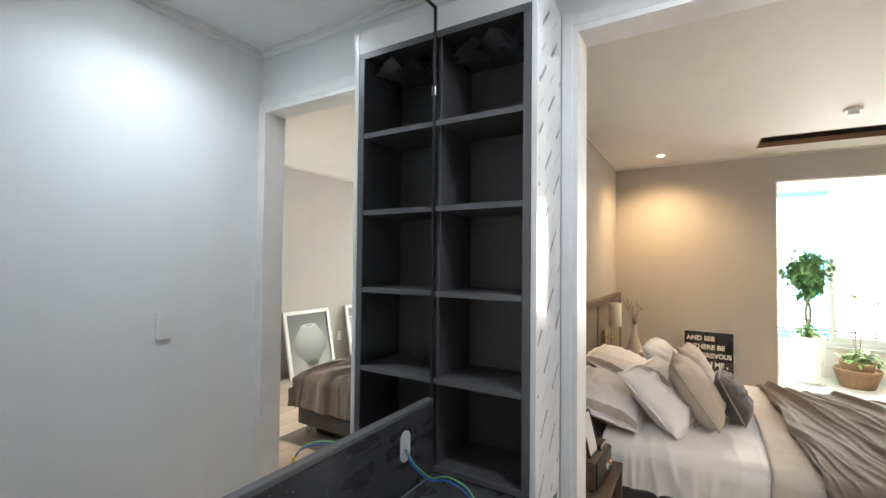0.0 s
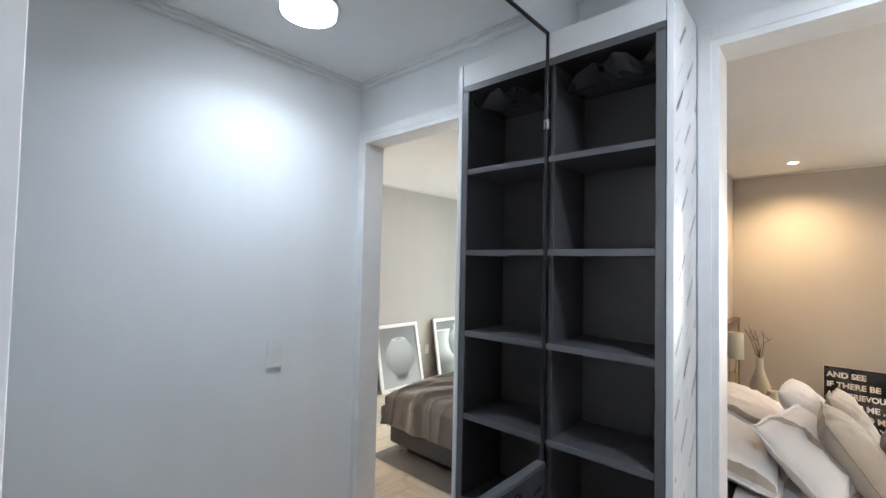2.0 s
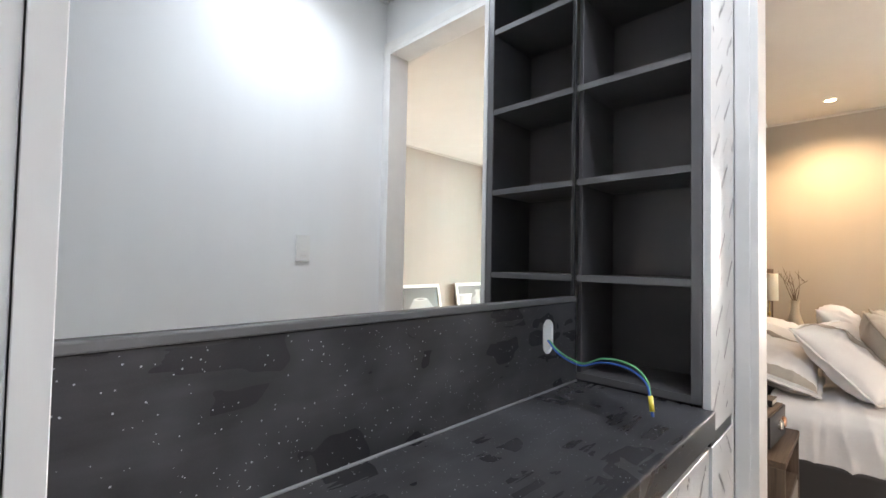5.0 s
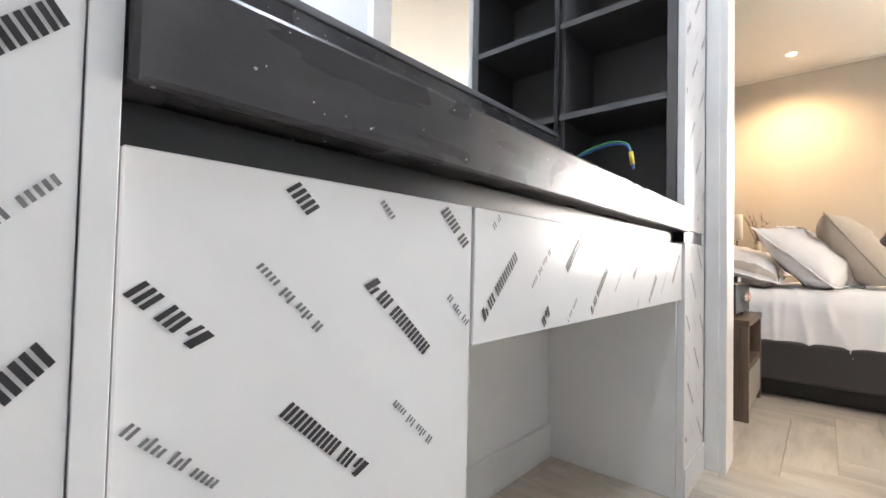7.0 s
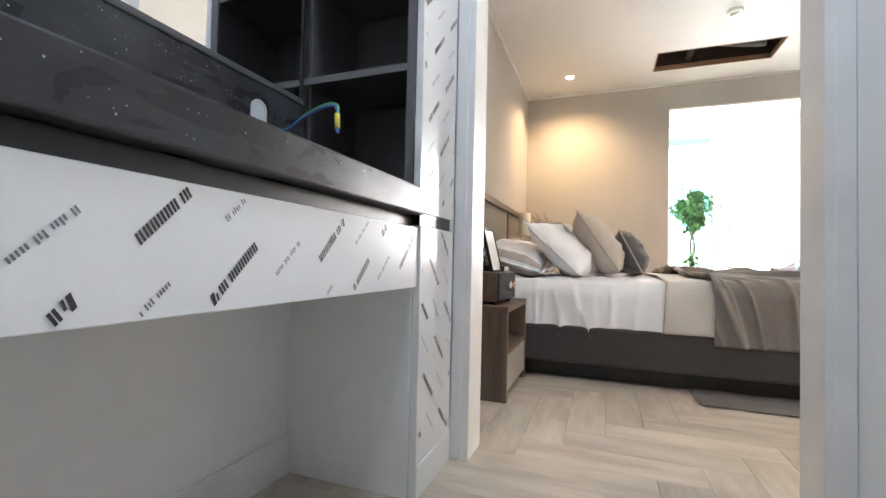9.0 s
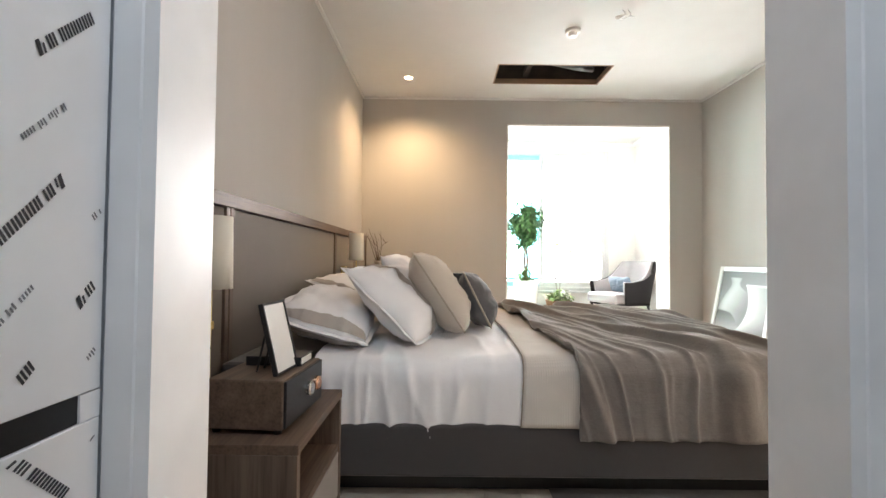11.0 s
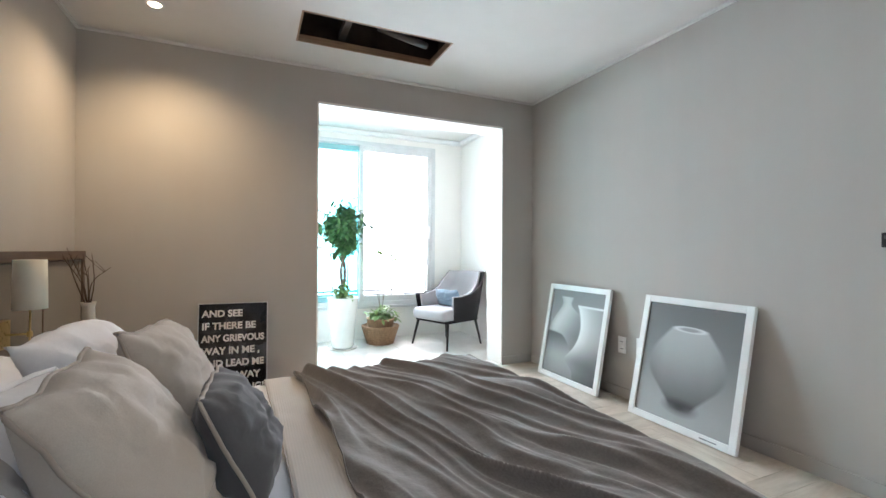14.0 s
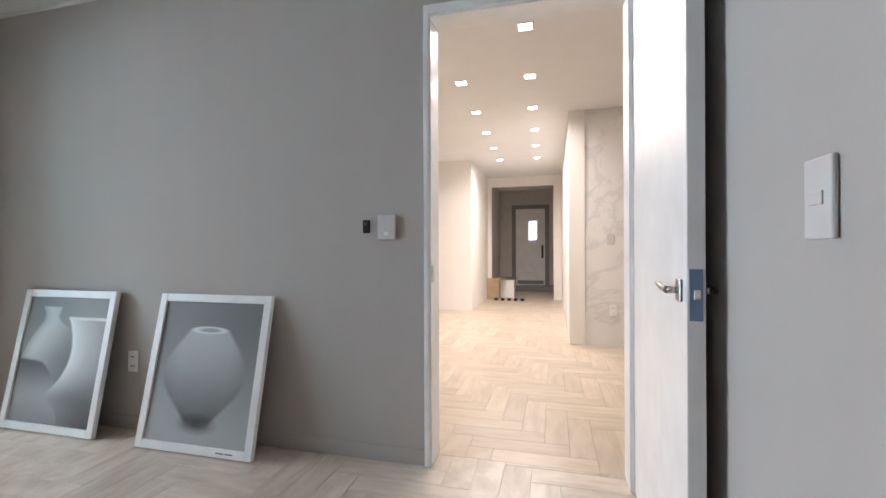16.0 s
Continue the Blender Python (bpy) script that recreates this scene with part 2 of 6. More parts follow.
M = {
    "bed_wall": wallpaper("greige_wallpaper", (0.458, 0.431, 0.401)),
    "dress_wall": wallpaper("pale_grey_wallpaper", (0.82, 0.835, 0.845)),
    "white_wall": wallpaper("white_wallpaper", (0.83, 0.805, 0.765)),
    # white ceiling paper, dimmed in its colour against the strong window light
    "ceiling": wallpaper("dimmed_ceiling_paper", (0.68, 0.67, 0.65)),
    # same paper brightened, for light the dressing and hall ceilings lack
    "ceiling_bright": wallpaper("brightened_ceiling_paper", (0.80, 0.805, 0.81)),
    "white": plain("white_gloss_film", (0.80, 0.80, 0.79), 0.28, bump=0.03),
    "trim": plain("white_trim", (0.80, 0.795, 0.785), 0.33, bump=0.03),
    "panel": plain("white_laminate", (0.85, 0.85, 0.85), 0.16, bump=0.02, var=0.03),
    "edge": plain("white_edge", (0.72, 0.72, 0.71), 0.45),
    "print": plain("film_ink", (0.035, 0.035, 0.04), 0.4),
    "print_grey": plain("film_ink_grey", (0.20, 0.20, 0.21), 0.4),
    "charcoal": plain("charcoal_laminate", (0.076, 0.073, 0.077), 0.42, var=0.12, bump=0.08),
    "charcoal_edge": plain("charcoal_edging", (0.13, 0.13, 0.135), 0.38),
    "black": plain("black_plastic", (0.012, 0.012, 0.013), 0.35),
    "channel": plain("black_channel", (0.010, 0.010, 0.011), 0.3),
    "sheet": plain("black_sheet", (0.05, 0.05, 0.055), 0.20, bump=0.5, fine=30, spec=0.9),
    "granite": granite("black_granite"),
    "mirror": Nodes("mirror_silver").done((0.90, 0.915, 0.915), 0.0, metal=1.0),
    "plastic": plain("white_plastic", (0.80, 0.80, 0.79), 0.3),
    "mica": plain("mica_fleck", (0.50, 0.52, 0.56), 0.3),
    "sealant": plain("dusty_sealant", (0.30, 0.30, 0.31), 0.6),
    "thermo": plain("filmed_plastic", (0.60, 0.585, 0.57), 0.4),
    "sash_teal": plain("teal_sash", (0.28, 0.56, 0.60), 0.35),
    "brass": plain("brushed_brass", (0.62, 0.47, 0.20), 0.28, metal=1.0, bump=0.02, var=0.03),
    "chrome": plain("satin_chrome", (0.62, 0.61, 0.59), 0.25, metal=1.0),
    "dark_metal": plain("dark_satin_metal", (0.30, 0.28, 0.26), 0.32, metal=1.0),
    "blue_metal": plain("blue_film_steel", (0.16, 0.24, 0.36), 0.3, metal=0.7),
    "copper": plain("copper", (0.75, 0.42, 0.28), 0.25, metal=1.0),
    "headboard": cloth("taupe_leathercloth", (0.138, 0.113, 0.091), 500, 0.08, 0.7, 0.1),
    "walnut": wood("walnut_y", (0.066, 0.040, 0.027), (0.175, 0.116, 0.080), 1),
    "walnut_z": wood("walnut_z", (0.075, 0.050, 0.036), (0.19, 0.135, 0.10), 2),
    "drawer": plain("grey_drawer", (0.34, 0.32, 0.30), 0.4),
    "oak": oak("light_oak", (0.51, 0.425, 0.325), (0.62, 0.54, 0.435)),
    "oak_bed": oak("pale_oak", (0.47, 0.395, 0.315), (0.66, 0.585, 0.49)),
    "joint": plain("floor_joint", (0.34, 0.28, 0.22), 0.7),
    "tile": plain("balcony_tile", (0.72, 0.69, 0.65), 0.3, bump=0.05),
    "shade": plain("cream_shade", (0.74, 0.70, 0.60), 0.85, var=0.03, bump=0.25, fine=500),
    "linen_white": cloth("white_linen", (0.89, 0.88, 0.885), 800, 0.03, 0.9, 0.25),
    "linen_cream": cloth("cream_linen", (0.80, 0.775, 0.745), 800, 0.05, 0.9, 0.4),
    "linen_band": cloth("taupe_band", (0.46, 0.41, 0.37), 800, 0.06),
    "linen_beige": cloth("beige_linen", (0.52, 0.455, 0.385), 600, 0.08, 0.9, 0.3),
    "linen_grey": cloth("grey_linen", (0.105, 0.103, 0.106), 600, 0.1, 0.9, 0.3),
    "piping": cloth("dark_piping", (0.24, 0.21, 0.18), 900),
    "piping_pale": cloth("pale_piping", (0.40, 0.34, 0.28), 900),
    "waffle": waffle("greige_waffle", (0.63, 0.585, 0.535)),
    "throw": cloth("grey_throw_wool", (0.195, 0.174, 0.158), 300, 0.20, 0.95, 0.7),
    "bed_rail": cloth("charcoal_upholstery", (0.060, 0.056, 0.056), 600, 0.1, 0.8, 0.1),
    "rug": cloth("dark_rug", (0.10, 0.092, 0.085), 300, 0.25, 0.97, 0.5),
    "ceramic": plain("white_ceramic", (0.78, 0.77, 0.74), 0.22, bump=0.02),
    "stoneware": plain("cream_stoneware", (0.62, 0.55, 0.45), 0.55, var=0.1, bump=0.2),
    "twig": plain("dry_twig", (0.10, 0.065, 0.045), 0.8, var=0.2),
    "bark": plain("grey_bark", (0.19, 0.16, 0.12), 0.85, var=0.25, bump=0.5, fine=60),
    "soil": plain("soil", (0.06, 0.045, 0.035), 0.95, var=0.3, bump=0.6),
    "leaf": leaf("green_leaf", (0.05, 0.13, 0.05), (0.13, 0.27, 0.09)),
    "leaf_pale": leaf("pale_leaf", (0.12, 0.24, 0.06), (0.25, 0.36, 0.12)),
    "wicker": wood("wicker", (0.20, 0.115, 0.06), (0.36, 0.22, 0.12), 2, 0.7, fine=2),
    "chair_in": cloth("lilac_grey_felt", (0.42, 0.40, 0.41), 500, 0.08),
    "chair_out": plain("dark_leather", (0.014, 0.012, 0.014), 0.6, bump=0.15, spec=0.25),
    "cushion_blue": cloth("steel_blue_cloth", (0.17, 0.23, 0.29), 500, 0.12),
    "leg": plain("dark_metal", (0.03, 0.026, 0.024), 0.35, metal=0.6),
    "poster": plain("poster_black", (0.012, 0.013, 0.016), 0.08, bump=0.0),
    "letter": plain("poster_letter", (0.66, 0.65, 0.64), 0.4),
    "silver": plain("silver_frame", (0.6, 0.6, 0.6), 0.3, metal=0.8),
    "card": plain("white_card", (0.78, 0.77, 0.75), 0.4),
    "window_white": plain("white_upvc", (0.60, 0.61, 0.61), 0.3),
    "glass": clear("window_glass"),
    "glass_teal": clear("teal_glass", (0.35, 0.80, 0.86)),
    "marble": marble("white_marble"),
    "led": glow("led_diffuser", (0.72, 0.88, 1.0), 28.0),
    "bulb": glow("warm_bulb", (1.0, 0.80, 0.5), 45.0),
    "bulb_hall": glow("hall_bulb", (1.0, 0.88, 0.72), 24.0),
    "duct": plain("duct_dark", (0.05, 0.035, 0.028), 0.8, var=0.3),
    "cut_edge": wood("raw_board", (0.20, 0.11, 0.06), (0.34, 0.21, 0.13), 0),
    "wire_blue": plain("blue_wire", (0.03, 0.12, 0.45), 0.4),
    "wire_green": plain("green_wire", (0.10, 0.42, 0.16), 0.4),
    "wire_yellow": plain("yellow_cap", (0.75, 0.60, 0.05), 0.4),
    "vestibule": plain("greige_panel", (0.58, 0.545, 0.50), 0.5),
    "grey_frame": plain("grey_door_frame", (0.20, 0.20, 0.205), 0.4),
    "grey_door": plain("pale_door", (0.76, 0.77, 0.78), 0.35),
    "frosted": glow("frosted_window", (0.85, 0.93, 1.0), 3.0),
    "cardboard": plain("cardboard", (0.42, 0.31, 0.20), 0.8, var=0.1),
    "ground": plain("outside_paving", (0.45, 0.44, 0.42), 0.9, var=0.15),
    "facade": plain("outside_render", (0.75, 0.75, 0.73), 0.8),
}


class Photo(Nodes):
    """A soft grey photograph on a sheet: u runs across it and v down it, both from 0 to 1."""

    def lay(self, half, z0, z1):
        c = self.add("TexCoord")
        p = self.add("SeparateXYZ")
        self.link(c.outputs["Object"], p.inputs["Vector"])
        self.grain = self.noise(c.outputs["Object"], 260, 2)
        self.u = self.span(p.outputs["X"], -half, half)
        self.v = self.span(p.outputs["Z"], z1, z0)
        return self

    def span(self, value, lo, hi):
        r = self.add("MapRange")
        r.inputs["From Min"].default_value, r.inputs["From Max"].default_value = lo, hi
        self.link(value, r.inputs["Value"])
        return r.outputs["Result"]

    def calc(self, op, a, b=0.0):
        n = self.add("Math")
        n.operation = op
        for sock, v in zip(n.inputs, (a, b)):
            if isinstance(v, (int, float)):
                sock.default_value = v
            else:
                self.link(v, sock)
        return n.outputs["Value"]

    def tone(self, fac, stops):
        """A grey value that follows fac through (place, value) stops, smoothly."""
        out = self.ramp(fac, [(p, (g, g, g)) for p, g in stops])
        out.node.color_ramp.interpolation = 'B_SPLINE' if len(stops) > 4 else 'EASE'
        sep = self.add("SeparateColor")
        self.link(out, sep.inputs["Color"])
        return sep.outputs["Red"]

    def inside(self, distance, soft):
        """1 where distance is positive, fading to 0 over soft."""
        return self.span(distance, -soft, soft)

    def blend(self, fac, a, b):
        return self.calc('ADD', a, self.calc('MULTIPLY', fac, self.calc('SUBTRACT', b, a)))

    def sheet(self, value):
        value = self.calc('MULTIPLY', value, self.span(self.grain, -3.5, 4.5))
        value = self.calc('MULTIPLY', value, 2.55)
        c = self.add("CombineColor")
        self.link(value, c.inputs["Red"])
        self.link(self.calc('MULTIPLY', value, 1.03), c.inputs["Green"])
        self.link(self.calc('MULTIPLY', value, 1.02), c.inputs["Blue"])
        return self.done(c.outputs["Color"], 0.42, spec=0.25)


def jar_photo():
    n = Photo("print_round_jar").lay(0.308, 0.042, 0.748)
    off = n.calc('ABSOLUTE', n.calc('SUBTRACT', n.u, 0.495))
    back = n.tone(n.v, [(0.0, 0.105), (0.25, 0.135), (0.55, 0.19), (0.8, 0.27), (1.0, 0.31)])
    width = n.tone(n.v, [(0.18, 0.17), (0.26, 0.24), (0.35, 0.335), (0.45, 0.395), (0.55, 0.405), (0.63, 0.375), (0.71, 0.29), (0.80, 0.18), (0.88, 0.10)])
    body = n.tone(n.v, [(0.20, 0.34), (0.34, 0.31), (0.48, 0.27), (0.62, 0.19), (0.76, 0.14), (0.87, 0.05)])
    body = n.calc('MULTIPLY', body, n.tone(off, [(0.0, 1.0), (0.2, 0.97), (0.42, 0.74)]))
    mask = n.calc('MULTIPLY', n.inside(n.calc('SUBTRACT', width, off), 0.022), n.calc('MULTIPLY', n.inside(n.calc('SUBTRACT', n.v, 0.205), 0.012), n.inside(n.calc('SUBTRACT', 0.87, n.v), 0.03)))
    out = n.blend(mask, back, body)
    # shadow under the foot, then the pale lip
    dx, dz = n.calc('MULTIPLY', off, 6.0), n.calc('MULTIPLY', n.calc('SUBTRACT', n.v, 0.865), 16.0)
    r = n.calc('SQRT', n.calc('ADD', n.calc('MULTIPLY', dx, dx), n.calc('MULTIPLY', dz, dz)))
    out = n.blend(n.calc('MULTIPLY', n.inside(n.calc('SUBTRACT', 0.75, r), 0.55), 0.85), out, 0.03)
    dx, dz = n.calc('MULTIPLY', off, 5.6), n.calc('MULTIPLY', n.calc('SUBTRACT', n.v, 0.205), 38.0)
    r = n.calc('SQRT', n.calc('ADD', n.calc('MULTIPLY', dx, dx), n.calc('MULTIPLY', dz, dz)))
    out = n.blend(n.inside(n.calc('SUBTRACT', 1.0, r), 0.16), out, 0.50)
    out = n.blend(n.inside(n.calc('SUBTRACT', 0.62, r), 0.2), out, 0.24)
    return n.sheet(out)


def vases_photo():
    n = Photo("print_two_vases").lay(0.308, 0.042, 0.748)
    back = n.tone(n.v, [(0.0, 0.15), (0.5, 0.22), (1.0, 0.24)])
    # cavity and bowl at the lower left
    low = n.tone(n.v, [(0.50, 0.07), (0.58, 0.10), (0.68, 0.20), (0.76, 0.27), (0.84, 0.27), (1.0, 0.16)])
    out = n.blend(n.inside(n.calc('SUBTRACT', n.v, 0.515), 0.012), back, low)
    # the vase behind
    left = n.tone(n.v, [(0.07, 0.17), (0.11, 0.21), (0.17, 0.245), (0.24, 0.19), (0.32, 0.12), (0.42, 0.05), (0.52, 0.01)])
    tone = n.tone(n.calc('SUBTRACT', n.u, left), [(0.0, 0.30), (0.08, 0.50), (0.20, 0.42), (0.40, 0.20), (0.6, 0.13)])
    tone = n.calc('MULTIPLY', tone, n.tone(n.v, [(0.1, 0.85), (0.4, 1.0), (0.52, 0.9)]))
    right = n.tone(n.v, [(0.07, 0.43), (0.12, 0.41), (0.16, 0.39), (0.22, 0.46), (0.30, 0.70), (0.52, 0.75)])
    foot = n.tone(n.u, [(0.0, 0.50), (0.30, 0.52), (0.42, 0.60), (0.52, 0.72), (0.6, 0.74)])
    mask = n.calc('MULTIPLY', n.inside(n.calc('SUBTRACT', n.u, left), 0.012), n.inside(n.calc('SUBTRACT', right, n.u), 0.02))
    mask = n.calc('MULTIPLY', mask, n.calc('MULTIPLY', n.inside(n.calc('SUBTRACT', n.v, 0.08), 0.008), n.inside(n.calc('SUBTRACT', foot, n.v), 0.012)))
    out = n.blend(mask, out, tone)
    # the curved vase in front
    edge = n.tone(n.v, [(0.16, 0.53), (0.22, 0.575), (0.30, 0.61), (0.42, 0.645), (0.54, 0.62), (0.64, 0.56), (0.72, 0.48), (0.79, 0.385), (0.84, 0.47), (0.90, 0.59), (1.0, 0.61)])
    tone = n.tone(n.calc('SUBTRACT', n.u, edge), [(0.0, 0.62), (0.07, 0.52), (0.18, 0.37), (0.34, 0.25), (0.5, 0.19)])
    tone = n.calc('MULTIPLY', tone, n.tone(n.v, [(0.2, 1.0), (0.55, 1.0), (0.68, 0.75), (0.80, 0.42), (0.92, 0.25), (1.0, 0.2)]))
    mask = n.calc('MULTIPLY', n.inside(n.calc('SUBTRACT', n.u, edge), 0.012), n.inside(n.calc('SUBTRACT', n.v, 0.165), 0.008))
    out = n.blend(mask, out, tone)
    lip = n.calc('MULTIPLY', n.inside(n.calc('SUBTRACT', 0.011, n.calc('ABSOLUTE', n.calc('SUBTRACT', n.v, 0.168))), 0.006), n.inside(n.calc('SUBTRACT', n.u, 0.535), 0.01))
    return n.sheet(n.blend(lip, out, 0.55))


M["photo_jar"] = jar_photo()
M["photo_vases"] = vases_photo()

# ---------------------------------------------------------------- building helpers


def finish(ob, bm, material, smooth=False):
    if smooth:
        for f in bm.faces:
            f.smooth = True
    bm.normal_update()
    me = ob.data
    bm.to_mesh(me)
    bm.free()
    me.materials.append(M[material] if isinstance(material, str) else material)
    return ob


def part(name, bm, material, parent=None, label="", smooth=False):
    """One mesh object; a child of parent when one is given."""
    ob = new(name, bpy.data.meshes.new(name))
    finish(ob, bm, material, smooth)
    if parent:
        ob.parent = parent
    if label:
        ob["label"] = label
    return ob


def thing(name, label, category, group="", kind=""):
    return tagged(new(name), label, category, group, kind)


def structure(name, bm, material, label="", category=""):
    return tagged(part(name, bm, material), label, category or name.split("_")[0], kind="structure")


def box(x0, x1, y0, y1, z0, z1, bevel=0.0, seg=1, bm=None):
    own = bmesh.new()
    bmesh.ops.create_cube(own, size=1.0)
    for v in own.verts:
        v.co = Vector(((x0 + x1) / 2 + v.co.x * (x1 - x0), (y0 + y1) / 2 + v.co.y * (y1 - y0), (z0 + z1) / 2 + v.co.z * (z1 - z0)))
    if bevel:
        bmesh.ops.bevel(own, geom=own.edges[:], offset=bevel, segments=seg, affect='EDGES', profile=0.5)
    if bm is None:
        return own
    return join(bm, own)


def join(bm, other):
    me = bpy.data.meshes.new("joined")
    other.to_mesh(me)
    other.free()
    bm.from_mesh(me)
    bpy.data.meshes.remove(me)
    return bm


def moved(bm, m):
    bmesh.ops.transform(bm, matrix=m, verts=bm.verts[:])
    return bm


def lathe(profile, segs=24, bm=None, at=(0, 0, 0)):
    """A turned shape from (radius, height) pairs."""
    bm = bm or bmesh.new()
    rings = []
    for r, z in profile:
        rings.append([bm.verts.new((at[0] + r * math.cos(2 * math.pi * i / segs), at[1] + r * math.sin(2 * math.pi * i / segs), at[2] + z)) for i in range(segs)])
    for a, b in zip(rings, rings[1:]):
        for i in range(segs):
            bm.faces.new((a[i], a[(i + 1) % segs], b[(i + 1) % segs], b[i]))
    bm.faces.new(rings[0][::-1])
    bm.faces.new(rings[-1])
    return bm


def tube(points, radius, segs=8, bm=None, taper=1.0):
    """A round bar along points."""
    bm = bm or bmesh.new()
    pts = [Vector(p) for p in points]
    rings = []
    for i, p in enumerate(pts):
        d = (pts[min(i + 1, len(pts) - 1)] - pts[max(i - 1, 0)]).normalized()
        side = d.cross(Vector((0, 0, 1)) if abs(d.z) < 0.9 else Vector((1, 0, 0))).normalized()
        up = side.cross(d)
        r = radius * (1 + (taper - 1) * i / max(1, len(pts) - 1))
        rings.append([bm.verts.new(p + r * (math.cos(2 * math.pi * k / segs) * side + math.sin(2 * math.pi * k / segs) * up)) for k in range(segs)])
    for a, b in zip(rings, rings[1:]):
        for k in range(segs):
            bm.faces.new((a[k], a[(k + 1) % segs], b[(k + 1) % segs], b[k]))
    bm.faces.new(rings[0][::-1])
    bm.faces.new(rings[-1])
    return bm


def curve_points(ctrl, n=8):
    """Catmull-Rom points through the control points."""
    c = [Vector(p) for p in ctrl]
    c = [c[0] * 2 - c[1]] + c + [c[-1] * 2 - c[-2]]
    out = []
    for i in range(1, len(c) - 2):
        for k in range(n):
            t = k / n
            p0, p1, p2, p3 = c[i - 1:i + 3]
            out.append(0.5 * (2 * p1 + (p2 - p0) * t + (2 * p0 - 5 * p1 + 4 * p2 - p3) * t * t + (3 * p1 - p0 - 3 * p2 + p3) * t ** 3))
    out.append(c[-2])
    return out


def sheet(nu, nv, f, thick=0.0):
    """A grid of points f(u, v), u and v from 0 to 1, thickened when asked."""
    bm = bmesh.new()
    g = [[bm.verts.new(f(i / nu, j / nv)) for j in range(nv + 1)] for i in range(nu + 1)]
    for i in range(nu):
        for j in range(nv):
            bm.faces.new((g[i][j], g[i + 1][j], g[i + 1][j + 1], g[i][j + 1]))
    if thick:
        bm.normal_update()
        low = [[bm.verts.new(v.co - v.normal * thick) for v in row] for row in g]
        for i in range(nu):
            for j in range(nv):
                bm.faces.new((low[i][j], low[i][j + 1], low[i + 1][j + 1], low[i + 1][j]))
        for i in range(nu):
            bm.faces.new((g[i][0], low[i][0], low[i + 1][0], g[i + 1][0]))
            bm.faces.new((g[i + 1][nv], low[i + 1][nv], low[i][nv], g[i][nv]))
        for j in range(nv):
            bm.faces.new((g[0][j + 1], low[0][j + 1], low[0][j], g[0][j]))
            bm.faces.new((g[nu][j], low[nu][j], low[nu][j + 1], g[nu][j + 1]))
    return bm


def fbm(x, y, z=0.0, oct_=3):
    return noise.fractal(Vector((x, y, z)), 1.0, 2.0, oct_)


def ridge(a, b, c, sharp):
    return max(0.0, 1 - abs(noise.noise(Vector((a, b, c)))) * 1.9) ** sharp


# ---------------------------------------------------------------- walls, floors, ceilings
H = 2.5
structure("wall_west", box(-0.14, 0.0, 0.56, 4.47, -0.02, 2.6), "bed_wall", "greige wallpapered bedroom wall behind the headboard")
structure("wall_mirror", box(-0.14, 0.085, -2.0, 0.545, -0.02, 2.6), "dress_wall", "pale grey papered wall behind the dressing mirror")
structure("wall_dressing_east", box(1.37, 1.48, -2.0, 0.545, -0.02, 2.6), "dress_wall", "plain pale grey papered dressing room wall with a switch")
structure("wall_dressing_south", box(-0.14, 1.48, -2.12, -2.0, -0.02, 2.6), "dress_wall", "plain pale grey papered wall closing the dressing room")

# wall between dressing room and bedroom: dressing side and bedroom side skins
for name, y0, y1, mat, lab in (("wall_divider_dressing", 0.545, 0.60, "dress_wall", "pale grey papered wall round the doorless bedroom opening"),
                               ("wall_divider_bedroom", 0.60, 0.642, "bed_wall", "greige papered bedroom wall beside the doorless opening")):
    bm = box(-0.14, 0.498, y0, y1, -0.02, 2.6)
    box(1.323, 3.65, y0, y1, -0.02, 2.6, bm=bm)
    box(0.498, 1.323, y0, y1, 2.190, 2.6, bm=bm)
    structure(name, bm, mat, lab, "wall")

east = box(3.53, 3.58, 0.642, 0.70, -0.02, 2.6)
box(3.53, 3.58, 1.60, 4.47, -0.02, 2.6, bm=east)
box(3.53, 3.58, 0.70, 1.60, 2.12, 2.6, bm=east)
structure("wall_east", east, "bed_wall", "greige papered bedroom wall with the hall doorway")
hall_skin = box(3.58, 3.65, -1.3, 0.70, -0.02, 2.6)
box(3.58, 3.65, 1.60, 4.47, -0.02, 2.6, bm=hall_skin)
box(3.58, 3.65, 0.70, 1.60, 2.12, 2.6, bm=hall_skin)
structure("wall_hall_west", hall_skin, "white_wall", "white papered hall wall round the bedroom door")

north = box(-0.14, 1.506, 4.47, 4.60, -0.02, 2.6)
box(3.187, 3.65, 4.47, 4.60, -0.02, 2.6, bm=north)
box(1.506, 3.187, 4.47, 4.60, 2.228, 2.6, bm=north)
structure("wall_north", north, "bed_wall", "greige papered wall with a wide opening to the balcony")
bal = box(0.70, 1.506, 4.60, 4.73, -0.02, 2.6)
box(3.187, 3.70, 4.60, 4.73, -0.02, 2.6, bm=bal)
box(1.506, 3.187, 4.60, 4.73, 2.228, 2.6, bm=bal)
structure("wall_balcony_south", bal, "white_wall", "white papered balcony side of the opening")
structure("wall_balcony_west", box(0.58, 0.70, 4.60, 6.30, -0.02, 2.6), "white_wall", "white papered balcony end wall")
structure("wall_balcony_east", box(3.575, 3.70, 4.73, 6.30, -0.02, 2.6), "white_wall", "white papered balcony end wall beside the armchair")
bn = box(0.70, 0.98, 6.12, 6.30, -0.02, 2.6)
box(3.19, 3.575, 6.12, 6.30, -0.02, 2.6, bm=bn)
box(0.98, 3.19, 6.12, 6.30, -0.02, 0.40, bm=bn)
